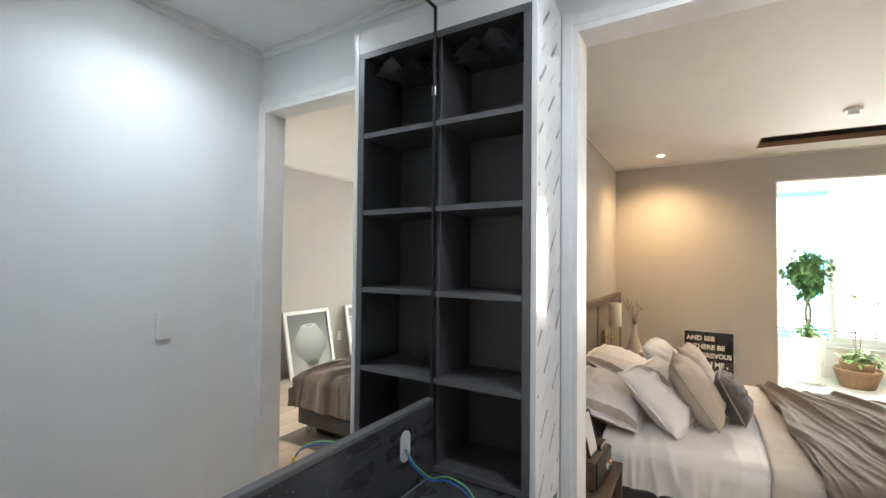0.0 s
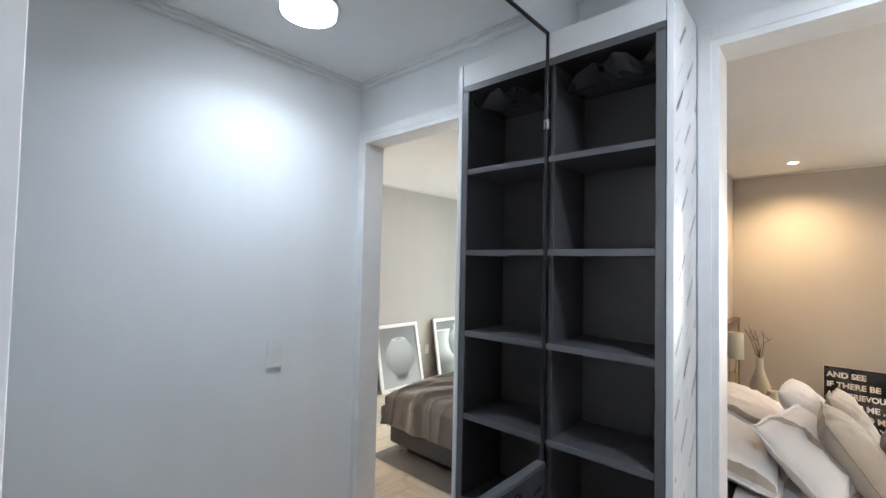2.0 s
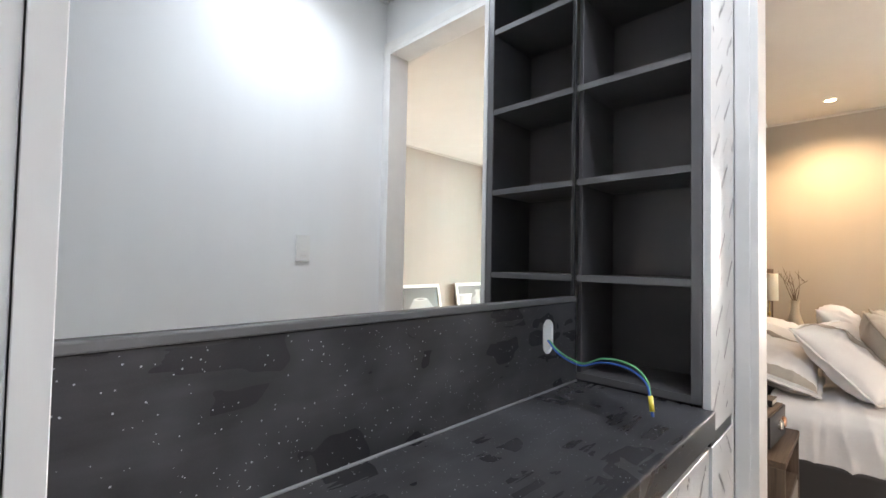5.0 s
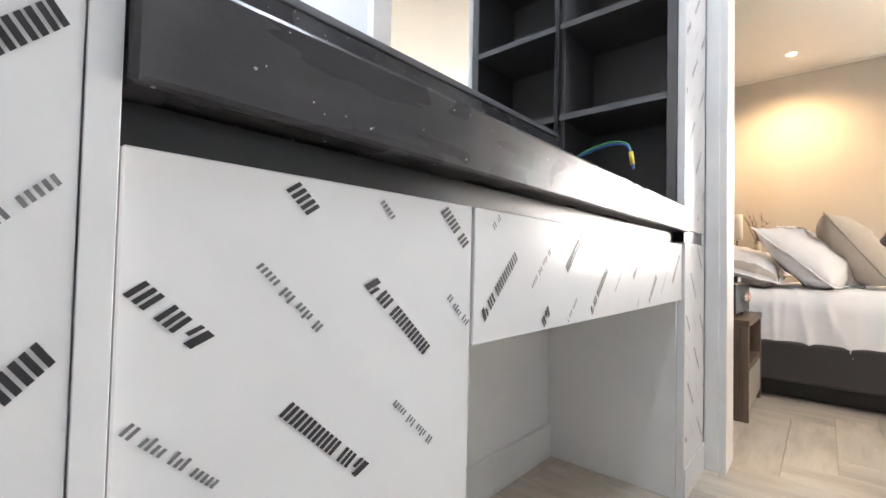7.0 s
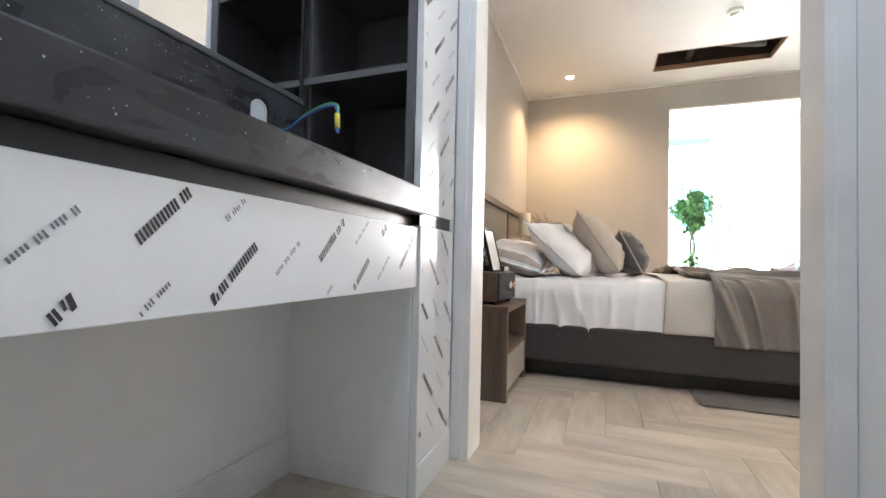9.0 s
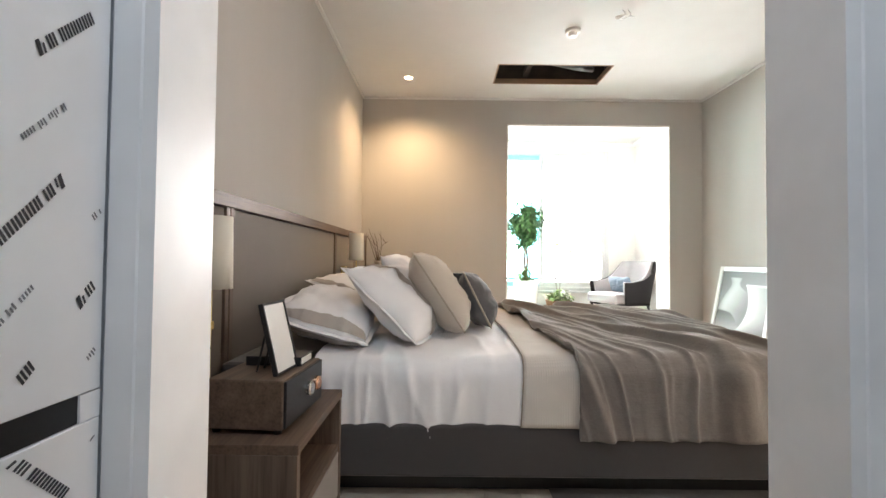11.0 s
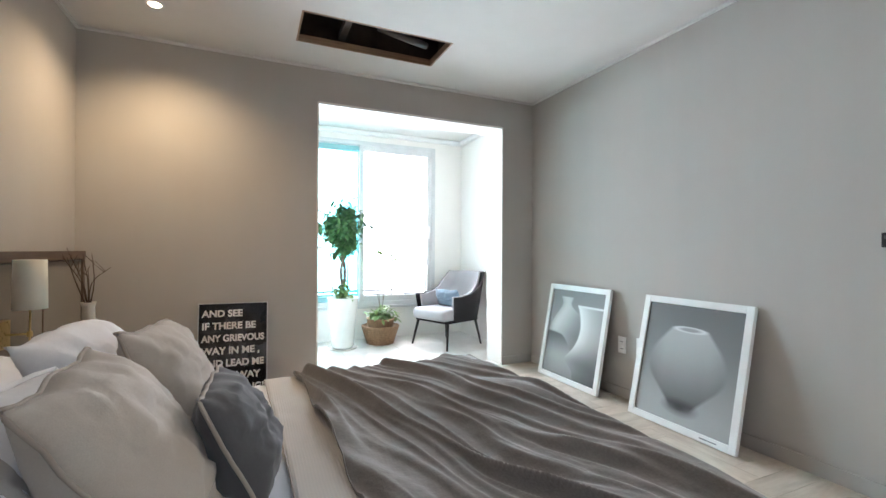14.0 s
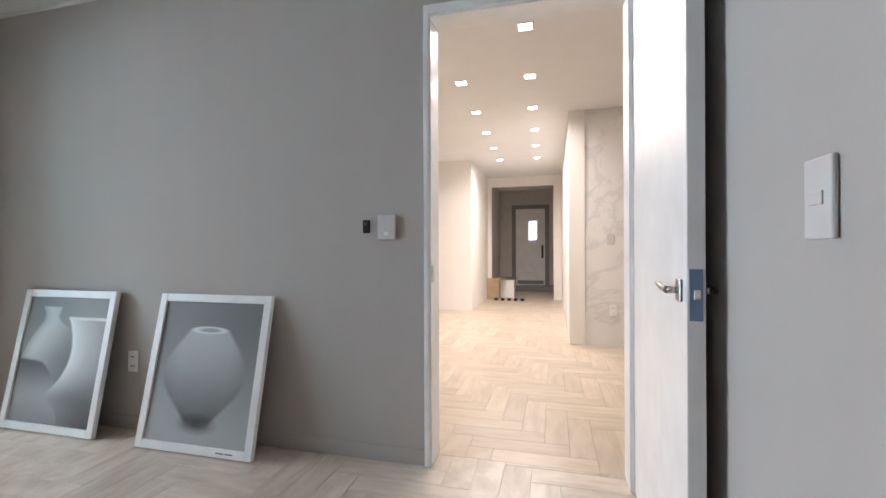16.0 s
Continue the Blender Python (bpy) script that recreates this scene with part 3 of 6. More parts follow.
box(0.98, 3.19, 6.12, 6.30, 2.38, 2.6, bm=bn)
structure("wall_balcony_north", bn, "white_wall", "white papered balcony wall with a wide sliding window")

# white lining of the balcony opening
bm = box(1.500, 1.512, 4.462, 4.735, 0.0, 2.228)
box(3.181, 3.193, 4.462, 4.735, 0.0, 2.228, bm=bm)
box(1.512, 3.181, 4.462, 4.735, 2.216, 2.234, bm=bm)
structure("trim_balcony_opening", bm, "white_wall", "thin white lining of the balcony opening", "trim")

# door linings: dressing opening
bm = box(0.495, 0.513, 0.530, 0.655, 0.0, 2.178)
box(1.313, 1.331, 0.530, 0.655, 0.0, 2.178, bm=bm)
box(0.495, 1.331, 0.530, 0.655, 2.178, 2.198, bm=bm)
for y0, y1 in ((0.528, 0.545), (0.642, 0.657)):
    box(0.4585, 0.495, y0, y1, 0.0, 2.245, 0.002, bm=bm)
    box(1.331, 1.369 if y0 < 0.6 else 1.40, y0, y1, 0.0, 2.245, 0.002, bm=bm)
    box(0.495, 1.331, y0, y1, 2.198, 2.245, 0.002, bm=bm)
structure("trim_dressing_opening", bm, "trim", "white moulded casing of the dressing room opening", "trim")

# ceilings
cx0, cx1, cy0, cy1 = 1.305, 2.30, 3.675, 4.085
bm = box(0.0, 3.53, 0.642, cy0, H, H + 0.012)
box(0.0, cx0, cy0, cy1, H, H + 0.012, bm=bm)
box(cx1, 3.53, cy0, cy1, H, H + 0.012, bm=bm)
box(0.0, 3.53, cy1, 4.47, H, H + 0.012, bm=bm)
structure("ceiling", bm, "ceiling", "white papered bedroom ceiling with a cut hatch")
structure("ceiling_dressing", box(0.085, 1.37, -2.0, 0.545, H, H + 0.05), "ceiling_bright", "white papered dressing room ceiling", "ceiling")
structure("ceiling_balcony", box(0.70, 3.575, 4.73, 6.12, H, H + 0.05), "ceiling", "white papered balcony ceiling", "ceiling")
structure("ceiling_hall", box(3.65, 13.2, -1.3, 4.6, H, H + 0.05), "ceiling_bright", "white hall ceiling with rows of square downlights", "ceiling")

# crown mouldings
bm = bmesh.new()
for a, b, c, d in ((0.085, 0.113, -2.0, 0.545), (1.342, 1.37, -2.0, 0.545)):
    box(a, b, c, d, H - 0.028, H, 0.004, bm=bm)
    box(a + (0.028 if a < 1 else -0.012), b + (0.012 if a < 1 else -0.028), c, d, H - 0.012, H, bm=bm)
box(0.125, 1.33, 0.517, 0.545, H - 0.028, H, 0.004, bm=bm)
box(0.125, 1.33, 0.505, 0.517, H - 0.012, H, bm=bm)
structure("trim_crown_dressing", bm, "trim", "stepped white ceiling moulding of the dressing room", "trim")
bm = bmesh.new()
box(0.0, 0.02, 0.642, 4.47, H - 0.016, H, bm=bm)
box(3.51, 3.53, 0.642, 4.47, H - 0.016, H, bm=bm)
box(0.02, 3.51, 4.45, 4.47, H - 0.016, H, bm=bm)
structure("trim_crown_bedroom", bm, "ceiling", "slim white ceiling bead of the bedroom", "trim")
bm = bmesh.new()
box(0.70, 3.575, 6.06, 6.12, H - 0.05, H, 0.008, bm=bm)
box(3.515, 3.575, 4.73, 6.06, H - 0.05, H, 0.008, bm=bm)
structure("trim_crown_balcony", bm, "white", "white balcony ceiling moulding", "trim")

# baseboards
bm = box(3.518, 3.53, 1.613, 4.47, 0.0, 0.075, 0.002)
box(3.187, 3.518, 4.458, 4.47, 0.0, 0.075, 0.002, bm=bm)
box(0.06, 1.500, 4.458, 4.47, 0.0, 0.075, 0.002, bm=bm)
box(1.41, 3.50, 0.642, 0.654, 0.0, 0.075, 0.002, bm=bm)
structure("baseboard", bm, "bed_wall", "low greige baseboard of the bedroom")
structure("baseboard_dressing", box(1.358, 1.37, -2.0, 0.527, 0.0, 0.075, 0.002), "trim", "low white baseboard of the dressing room", "baseboard")

# subfloors
structure("floor", box(-0.14, 3.65, -2.1, 4.60, -0.12, -0.008), "joint", "pale oak herringbone floor")
structure("floor_hall", box(3.65, 13.2, -1.3, 4.6, -0.12, -0.008), "joint", "warm oak herringbone hall floor", "floor")
structure("floor_balcony", box(0.70, 3.70, 4.60, 6.30, -0.12, -0.006), "joint", "pale tiled balcony floor", "floor")
structure("roof", box(-0.3, 13.4, -2.3, 6.5, 2.9, 3.0), "vestibule", "plain slab over the rooms", "roof")

# ---------------------------------------------------------------- dressing room: vanity
XM = 0.108          # mirror face
YS = 0.288          # front of the shelf unit


def film_print(region, to_world, parent, slope, a0=0.0, b0=0.0, fine=True):
    """Plain slanted bars on a protective film, in diagonal rows, inside region (u0, u1, v0, v1); a runs along the rows, b across them."""
    u0, u1, v0, v1 = region
    dark, grey = bmesh.new(), bmesh.new()
    c, s = math.cos(slope), math.sin(slope)

    def bar(bm, a, b, w, h, lean, flip):
        pts = []
        for da, db in ((0, 0), (w, 0), (w + lean, h), (lean, h)):
            x, y = flip * (a[1] + da), flip * (b[1] + db)
            x, y = a[0] + x, b[0] + y
            pts.append((x * c - y * s, x * s + y * c))
        if all(u0 < p[0] < u1 and v0 < p[1] < v1 for p in pts):
            bm.faces.new([bm.verts.new(to_world(*p)) for p in pts])

    corners = [(u * c + v * s, v * c - u * s) for u in (u0, u1) for v in (v0, v1)]
    la, ha = min(p[0] for p in corners), max(p[0] for p in corners)
    lb, hb = min(p[1] for p in corners), max(p[1] for p in corners)
    for i in range(math.floor((lb - b0) / 0.1055) - 1, math.ceil((hb - b0) / 0.1055) + 2):
        b = b0 + i * 0.1055
        flip = 1 if i % 2 == 0 else -1
        for j in range(math.floor((la - a0) / 0.161) - 1, math.ceil((ha - a0) / 0.161) + 2):
            a = a0 + j * 0.161 - 0.010 * i
            # lozenge mark, then a run of slanted bars
            bar(dark, (a, -0.046), (b, -0.0065), 0.0055, 0.0130, 0.0052, flip)
            bar(dark, (a, -0.0385), (b, -0.0065), 0.0030, 0.0085, 0.0034, flip)
            for k in range(8):
                x = -0.0300 + k * 0.0096
                bar(dark, (a, x), (b, -0.0058), 0.0032, 0.0116, 0.0024, flip)
                if k != 1:
                    bar(dark, (a, x + 0.0047), (b, -0.0058), 0.0030, 0.0116, 0.0024, flip)
            if not fine:
                continue
            a, b2 = a + 0.0765, b - 0.0528
            for k in range(17):
                if k not in (2, 7, 11):
                    tall = 0.0072 if k in (0, 1, 4, 8, 10) else 0.0052
                    bar(grey, (a, -0.032 + k * 0.0038), (b2, -0.003), 0.0021, tall, 0.0009, -flip)
    for bm, m in ((dark, "print"), (grey, "print_grey")):
        if bm.faces:
            tagged(part("film_print", bm, m, parent, "dark slanted bars printed on protective film"), kind="stuff")
        else:
            bm.free()


def vanity_mirror():
    t = thing("wall_mirror_panel", "large frameless wall mirror with thin black edge trim above the counter", "mirror")
    part("glass", box(0.090, XM, -0.862, YS - 0.004, 0.972, 2.246), "mirror", t)
    bm = box(0.086, XM + 0.004, YS - 0.009, YS - 0.001, 0.960, 2.256, 0.001)
    part("side_trim", bm, "black", t)
    part("clip", box(XM + 0.002, XM + 0.008, YS - 0.011, YS - 0.001, 1.955, 1.985, 0.001), "chrome", t, "small steel trim clip")
    part("top_trim", box(0.086, XM + 0.004, -0.862, YS - 0.010, 2.246, 2.256, 0.001), "black", t)
    return t


vanity_mirror()


def shelf_unit():
    t = thing("open_shelf_unit", "tall charcoal open shelf unit with film-wrapped white side", "shelf")
    yb = 0.525
    part("back_panel", box(XM, 0.418, yb - 0.008, yb, 0.732, 2.19), "charcoal", t)
    part("side_board", box(0.414, 0.438, YS, yb, 0.732, 2.19, 0.001), "charcoal", t)
    part("side_board", box(XM + 0.005, XM + 0.018, YS + 0.012, yb - 0.01, 0.732, 2.19, 0.001), "charcoal", t)
    front = box(0.4155, 0.4385, YS - 0.003, YS, 0.735, 2.156)
    box(XM + 0.005, 0.4155, YS - 0.003, YS, 2.150, 2.172, bm=front)
    box(0.4155, 0.4385, YS - 0.003, YS, 2.150, 2.172, bm=front)
    part("edging", front, "charcoal_edge", t, "mid grey edge strip")
    for z in (1.874, 1.592, 1.313, 1.032, 0.752):
        b = part("shelf_board", box(XM + 0.018, 0.414, YS + 0.003, yb - 0.008, z - 0.018, z, 0.0008), "charcoal", t)
        part("edging", box(XM + 0.006, 0.414, YS - 0.001, YS + 0.003, z - 0.018, z), "charcoal_edge", b, "mid grey edge strip")
        if z < 1.4:
            film_print((XM + 0.03, 0.405, YS + 0.012, yb - 0.02), lambda u, v, z=z: (u, v, z + 0.0008), b, 0.806, z, z * 0.3)
    part("top_board", box(XM + 0.018, 0.414, YS, yb, 2.156, 2.18), "charcoal", t)
    part("fascia", box(XM + 0.006, 0.440, YS - 0.002, YS + 0.016, 2.173, 2.252, 0.001), "panel", t, "white top fascia")
    part("lid", box(XM + 0.006, 0.440, YS + 0.016, 0.545, 2.236, 2.252), "panel", t)
    side = part("end_panel", box(0.4405, 0.458, YS - 0.004, 0.527, 0.672, 2.252, 0.001), "panel", t, "white end panel in printed protective film")
    film_print((YS + 0.004, 0.522, 0.70, 2.24), lambda u, v: (0.4587, u, v), side, 0.806, 0.92, 0.388)
    low = part("end_panel", box(0.4405, 0.458, YS + 0.006, 0.527, 0.0, 0.640, 0.001), "panel", t, "white lower end panel in printed protective film")
    film_print((YS + 0.012, 0.522, 0.085, 0.635), lambda u, v: (0.4587, u, v), low, -0.806, -0.105, 0.537)
    part("plinth", box(0.4585, 0.4615, YS + 0.006, 0.525, 0.0, 0.078, 0.0008), "panel", t)
    part("channel", box(0.400, 0.4555, YS + 0.002, 0.500, 0.641, 0.671), "channel", t, "black finger channel")
    part("channel_end", box(0.440, 0.458, 0.500, 0.527, 0.641, 0.671), "panel", t)
    # crumpled leftover sheet in the top compartment

    def crumple(u, v):
        x = XM + 0.022 + u * 0.280
        y = YS + 0.015 + v * 0.20
        z = 2.135 - 0.030 * v - 0.052 * (1 - v) * (0.55 + 0.75 * fbm(u * 2.6, v * 1.5, 3.0, 2)) - 0.012 * math.sin(u * 9 + 2 * v) * (1 - v)
        z += 0.020 * max(0.0, 0.25 - v) * 4 * ridge(u * 5, v * 3, 7.0, 2)
        return (x, y, min(z, 2.150))
    part("loose_sheet", sheet(34, 14, crumple), "sheet", t, "crumpled glossy black plastic sheet", smooth=True)
    return t


shelf_unit()


def vanity():
    t = thing("vanity_cabinet", "white film-wrapped vanity with one door, one drawer and knee space", "cabinet")
    door = part("door", box(0.434, 0.452, -0.860, -0.572, 0.085, 0.635, 0.0012), "panel", t, "white door in printed protective film")
    film_print((-0.858, -0.574, 0.088, 0.632), lambda u, v: (0.4527, u, v), door, -0.764, -0.851, -0.078)
    part("carcass", box(0.090, 0.434, -0.858, -0.560, 0.0, 0.64), "panel", t)
    part("plinth", box(0.400, 0.434, -0.858, -0.560, 0.0, 0.082), "panel", t)
    drawer = part("drawer", box(0.434, 0.452, -0.568, YS + 0.002, 0.495, 0.635, 0.0012), "panel", t, "white drawer front in printed protective film")
    film_print((-0.565, YS, 0.498, 0.632), lambda u, v: (0.4527, u, v), drawer, 0.806, 0.039, 0.760)
    part("drawer_box", box(0.110, 0.433, -0.556, YS - 0.002, 0.500, 0.625), "panel", drawer)
    part("side_panel", box(0.090, 0.440, YS, YS + 0.018, 0.0, 0.64, 0.0008), "panel", t)
    part("back_panel", box(0.0855, 0.092, -0.56, YS, 0.0, 0.50), "panel", t)
    part("baseboard", box(0.092, 0.104, -0.56, YS, 0.0, 0.098, 0.0015), "trim", t)
    part("channel", box(0.395, 0.436, -0.860, YS + 0.002, 0.637, 0.662), "channel", t, "black recessed finger channel")
    part("rail", box(0.100, 0.395, -0.858, YS - 0.002, 0.630, 0.661), "charcoal", t)
    return t


vanity()


def countertop():
    t = thing("countertop", "polished black granite counter with pale flecks and upstand", "counter")
    bm = box(0.108, 0.465, -0.861, YS + 0.006, 0.664, 0.728, 0.004, 2)
    part("slab", bm, "granite", t)
    part("upstand", box(0.090, 0.1185, -0.861, YS - 0.002, 0.729, 0.956, 0.0015), "granite", t)
    rng = random.Random(31)
    bm = bmesh.new()
    for count, at, u, v in ((560, (0.1189, -0.855, 0.732), (0, 1.135, 0), (0, 0, 0.220)), (640, (0.122, -0.855, 0.7284), (0, 1.14, 0), (0.335, 0, 0)), (45, (0.4654, -0.855, 0.672), (0, 1.14, 0), (0, 0, 0.050))):
        u, v, at = Vector(u), Vector(v), Vector(at)
        for _ in range(count):
            c = at + u * rng.random() + v * rng.random()
            r = rng.choice((0.0006, 0.0008, 0.0008, 0.0011, 0.0015))
            turn = rng.uniform(0, 6.28)
            pts = [c + (u.normalized() * math.cos(turn + k) + v.normalized() * math.sin(turn + k)) * r * rng.uniform(0.7, 1.2) for k in (0, 1.4, 3.0, 4.5)]
            bm.faces.new([bm.verts.new(p) for p in pts])
    tagged(part("fleck_layer", bm, "mica", t, "scattered bright mica flecks"), kind="stuff")
    part("sealant", tube([(0.1195, -0.860, 0.7290), (0.1195, YS - 0.003, 0.7290)], 0.0034, 8), "sealant", t, "pale dusty bead of sealant", smooth=True)
    part("cap", box(0.088, 0.122, -0.861, YS - 0.010, 0.956, 0.971, 0.003, 2), "charcoal_edge", t, "dark grey top cap")
    part("shelf_base", box(0.112, 0.414, YS + 0.006, 0.52, 0.700, 0.7335, 0.001), "granite", t)
    return t


countertop()


def outlet_box():
    t = thing("cable_outlet", "empty white oval outlet box with loose blue and green wires", "outlet")
    bm = bmesh.new()
    pts = []
    for ring, (dx, grow) in enumerate(((0.1192, 0.0), (0.1225, 0.0), (0.1225, -0.004), (0.1190, -0.005))):
        loop = []
        for i in range(28):
            a = 2 * math.pi * i / 28
            r = 0.0235 + grow
            loop.append(bm.verts.new((dx, 0.126 + r * math.cos(a), 0.872 + r * math.sin(a) + (0.021 if math.sin(a) > 0 else -0.021))))
        pts.append(loop)
    for a, b in zip(pts, pts[1:]):
        for i in range(28):
            bm.faces.new((a[i], a[(i + 1) % 28], b[(i + 1) % 28], b[i]))
    bm.faces.new(pts[-1])
    part("box", bm, "plastic", t, smooth=False)
    for m, dz, dy in (("wire_blue", 0.0, 0.0), ("wire_green", 0.004, 0.006)):
        c = curve_points([(0.121, 0.124 + dy, 0.862), (0.17, 0.100 + dy, 0.836 + dz), (0.235, 0.082 + dy, 0.824 + dz), (0.29, 0.072 + dy, 0.842 + dz * 2),
                          (0.36, 0.045 + dy, 0.846 + dz * 2), (0.405, 0.015 + dy, 0.832 + dz), (0.420, 0.0, 0.805)], 8)
        part("wire", tube(c, 0.0024, 6), m, t, "thin insulated wire", smooth=True)
    part("tip", tube([(0.419, 0.001, 0.812), (0.423, -0.004, 0.796), (0.425, -0.006, 0.785)], 0.0048, 8), "wire_yellow", t, "yellow taped wire end", smooth=True)
    part("tip_core", tube([(0.4245, -0.0055, 0.787), (0.427, -0.008, 0.776)], 0.003, 6), "wire_blue", t, "bare blue wire end")
    return t


outlet_box()


def tall_wardrobe():
    t = thing("tall_wardrobe", "tall white film-wrapped wardrobe beside the vanity", "wardrobe")
    part("side_panel", box(0.090, 0.460, -0.8765, -0.8625, 0.0, 2.44, 0.0005), "panel", t)
    for y0, y1, s in ((-1.42, -0.8772, 0.0), (-1.96, -1.424, 0.05)):
        d = part("door", box(0.440, 0.459, y0, y1, 0.06, 2.43, 0.0006), "panel", t, "white door in printed protective film")
        film_print((y0 + 0.003, y1 - 0.003, 0.065, 1.6), lambda u, v: (0.4597, u, v), d, 0.806, -0.268 + s, 1.01)
    part("carcass", box(0.090, 0.436, -1.97, -0.8785, 0.0, 2.44), "charcoal_edge", t, "grey carcass seen in the door gap")
    return t


tall_wardrobe()


def switch_plate(label, m, gangs=3, w=0.07, h=0.12):
    """A wall switch with its face towards local -y."""
    t = thing("light_switch", label, "switch")
    part("plate", box(-w / 2, w / 2, -0.009, 0.0, -h / 2, h / 2, 0.003, 2), "plastic" if gangs > 1 else "thermo", t)
    for i in range(gangs):
        z = (i - (gangs - 1) / 2) * h * 0.2
        part("rocker", box(-w * 0.23, w * 0.23, -0.012, -0.009, z - h * 0.085, z + h * 0.085, 0.001), "plastic" if gangs > 1 else "thermo", t)
    t.matrix_world = m
    return t


switch_plate("white three-gang light switch on the pale grey wall", pose(1.369, 0.085, 1.115, 0, 0, -90))
switch_plate("white single light switch on the greige bedroom wall", pose(2.340, 0.643, 1.086, 0, 0, 180), 1)


def ceiling_led():
    t = thing("ceiling_led_light", "round flush white LED ceiling light, switched on", "lamp")
    part("ring", lathe([(0.112, 0.0), (0.116, -0.006), (0.113, -0.014), (0.104, -0.017), (0.101, -0.008)], 40), "trim", t, smooth=True)
    part("diffuser", lathe([(0.100, -0.004), (0.098, -0.013), (0.07, -0.018), (0.02, -0.020)], 40), "led", t, "glowing white diffuser", smooth=True)
    t.matrix_world = pose(0.905, -0.06, H)
    return t


ceiling_led()

# ---------------------------------------------------------------- bedroom: headboard wall


def headboard():
    t = thing("headboard", "wall-wide taupe upholstered headboard with walnut rails", "headboard")
    part("top_rail", box(0.001, 0.062, 0.660, 4.455, 1.006, 1.056, 0.002), "walnut", t)
    for y in (1.628, 3.205):
        for dy in (-0.017, 0.017):
            part("strip", box(0.001, 0.057, y + dy - 0.013, y + dy + 0.013, 0.0, 1.005, 0.002), "walnut_z", t)
    part("strip", box(0.001, 0.053, 3.875, 3.888, 0.0, 1.005, 0.002), "walnut_z", t)
    part("end_strip", box(0.001, 0.060, 4.425, 4.455, 0.0, 1.005, 0.002), "walnut_z", t)
    for y0, y1 in ((0.660, 1.594), (1.662, 3.171), (3.239, 3.874), (3.889, 4.421)):
        part("panel", box(0.001, 0.050, y0, y1, 0.0, 1.002, 0.006, 2), "headboard", t)
    return t


headboard()


def wall_lamp():
    t = thing("wall_lamp", "brass wall lamp with a cream drum shade on the headboard", "lamp", "bedside wall lamps")
    part("plate", box(0.0, 0.030, -0.044, 0.044, -0.060, 0.060, 0.003, 2), "brass", t)
    part("arm", tube([(0.028, 0, 0.0), (0.105, 0, 0.0)], 0.0045, 10), "brass", t, smooth=True)
    part("knuckle", lathe([(0.009, -0.012), (0.010, -0.008), (0.010, 0.008), (0.009, 0.012)], 16, at=(0.11, 0, 0)), "brass", t)
    part("rod", tube([(0.11, 0, -0.19), (0.11, 0, 0.12)], 0.0038, 10), "brass", t, smooth=True)
    part("tip", lathe([(0.003, -0.20), (0.0052, -0.195), (0.0052, -0.185), (0.003, -0.18)], 12, at=(0.11, 0, 0)), "brass", t)
    bm = bmesh.new()
    n = 36
    rings = []
    for r, z in ((0.059, 0.108), (0.0575, 0.22), (0.0555, 0.322), (0.0535, 0.322), (0.0555, 0.22), (0.057, 0.108)):
        rings.append([bm.verts.new((0.11 + r * math.cos(2 * math.pi * i / n), r * math.sin(2 * math.pi * i / n), z)) for i in range(n)])
    for a, b in zip(rings, rings[1:] + rings[:1]):
        for i in range(n):
            bm.faces.new((a[i], a[(i + 1) % n], b[(i + 1) % n], b[i]))
    part("shade", bm, "shade", t, "cream fabric drum shade", smooth=True)
    part("spider", box(0.053, 0.167, -0.002, 0.002, 0.118, 0.122), "brass", t)
    part("bulb", lathe([(0.012, 0.125), (0.014, 0.15), (0.028, 0.19), (0.024, 0.215), (0.006, 0.228)], 16, at=(0.11, 0, 0)), "ceramic", t, smooth=True)
    return t


wl = wall_lamp()
wl.matrix_world = pose(0.051, 1.308, 0.620)
copy_thing(wl, pose(0.051, 3.43, 0.70))


def nightstand(m, label):
    t = thing("nightstand", label, "nightstand", "bedside nightstands")
    w, d, h = 0.44, 0.445, 0.38
    part("side", box(0, d, 0.0, 0.022, 0.0, h - 0.024, 0.001), "walnut_z", t)
    part("side", box(0, d, w - 0.022, w, 0.0, h - 0.024, 0.001), "walnut_z", t)
    part("top", box(0, d + 0.002, 0.0, w, h - 0.024, h, 0.0015), "walnut", t)
    part("middle", box(0.01, d - 0.004, 0.022, w - 0.022, 0.185, 0.205), "walnut", t)
    part("back", box(0, 0.01, 0.022, w - 0.022, 0.03, h - 0.024), "walnut", t)
    part("bottom", box(0.01, d - 0.02, 0.022, w - 0.022, 0.035, 0.055), "walnut", t)
    part("drawer", box(d - 0.022, d - 0.002, 0.024, w - 0.024, 0.040, 0.182, 0.0015), "drawer", t, "plain grey drawer front")
    t.matrix_world = m
    return t


nightstand(pose(0.064, 1.055, 0), "walnut nightstand with open niche and grey drawer")
nightstand(pose(0.064, 3.30, 0), "walnut nightstand beyond the bed, under the wall lamp")


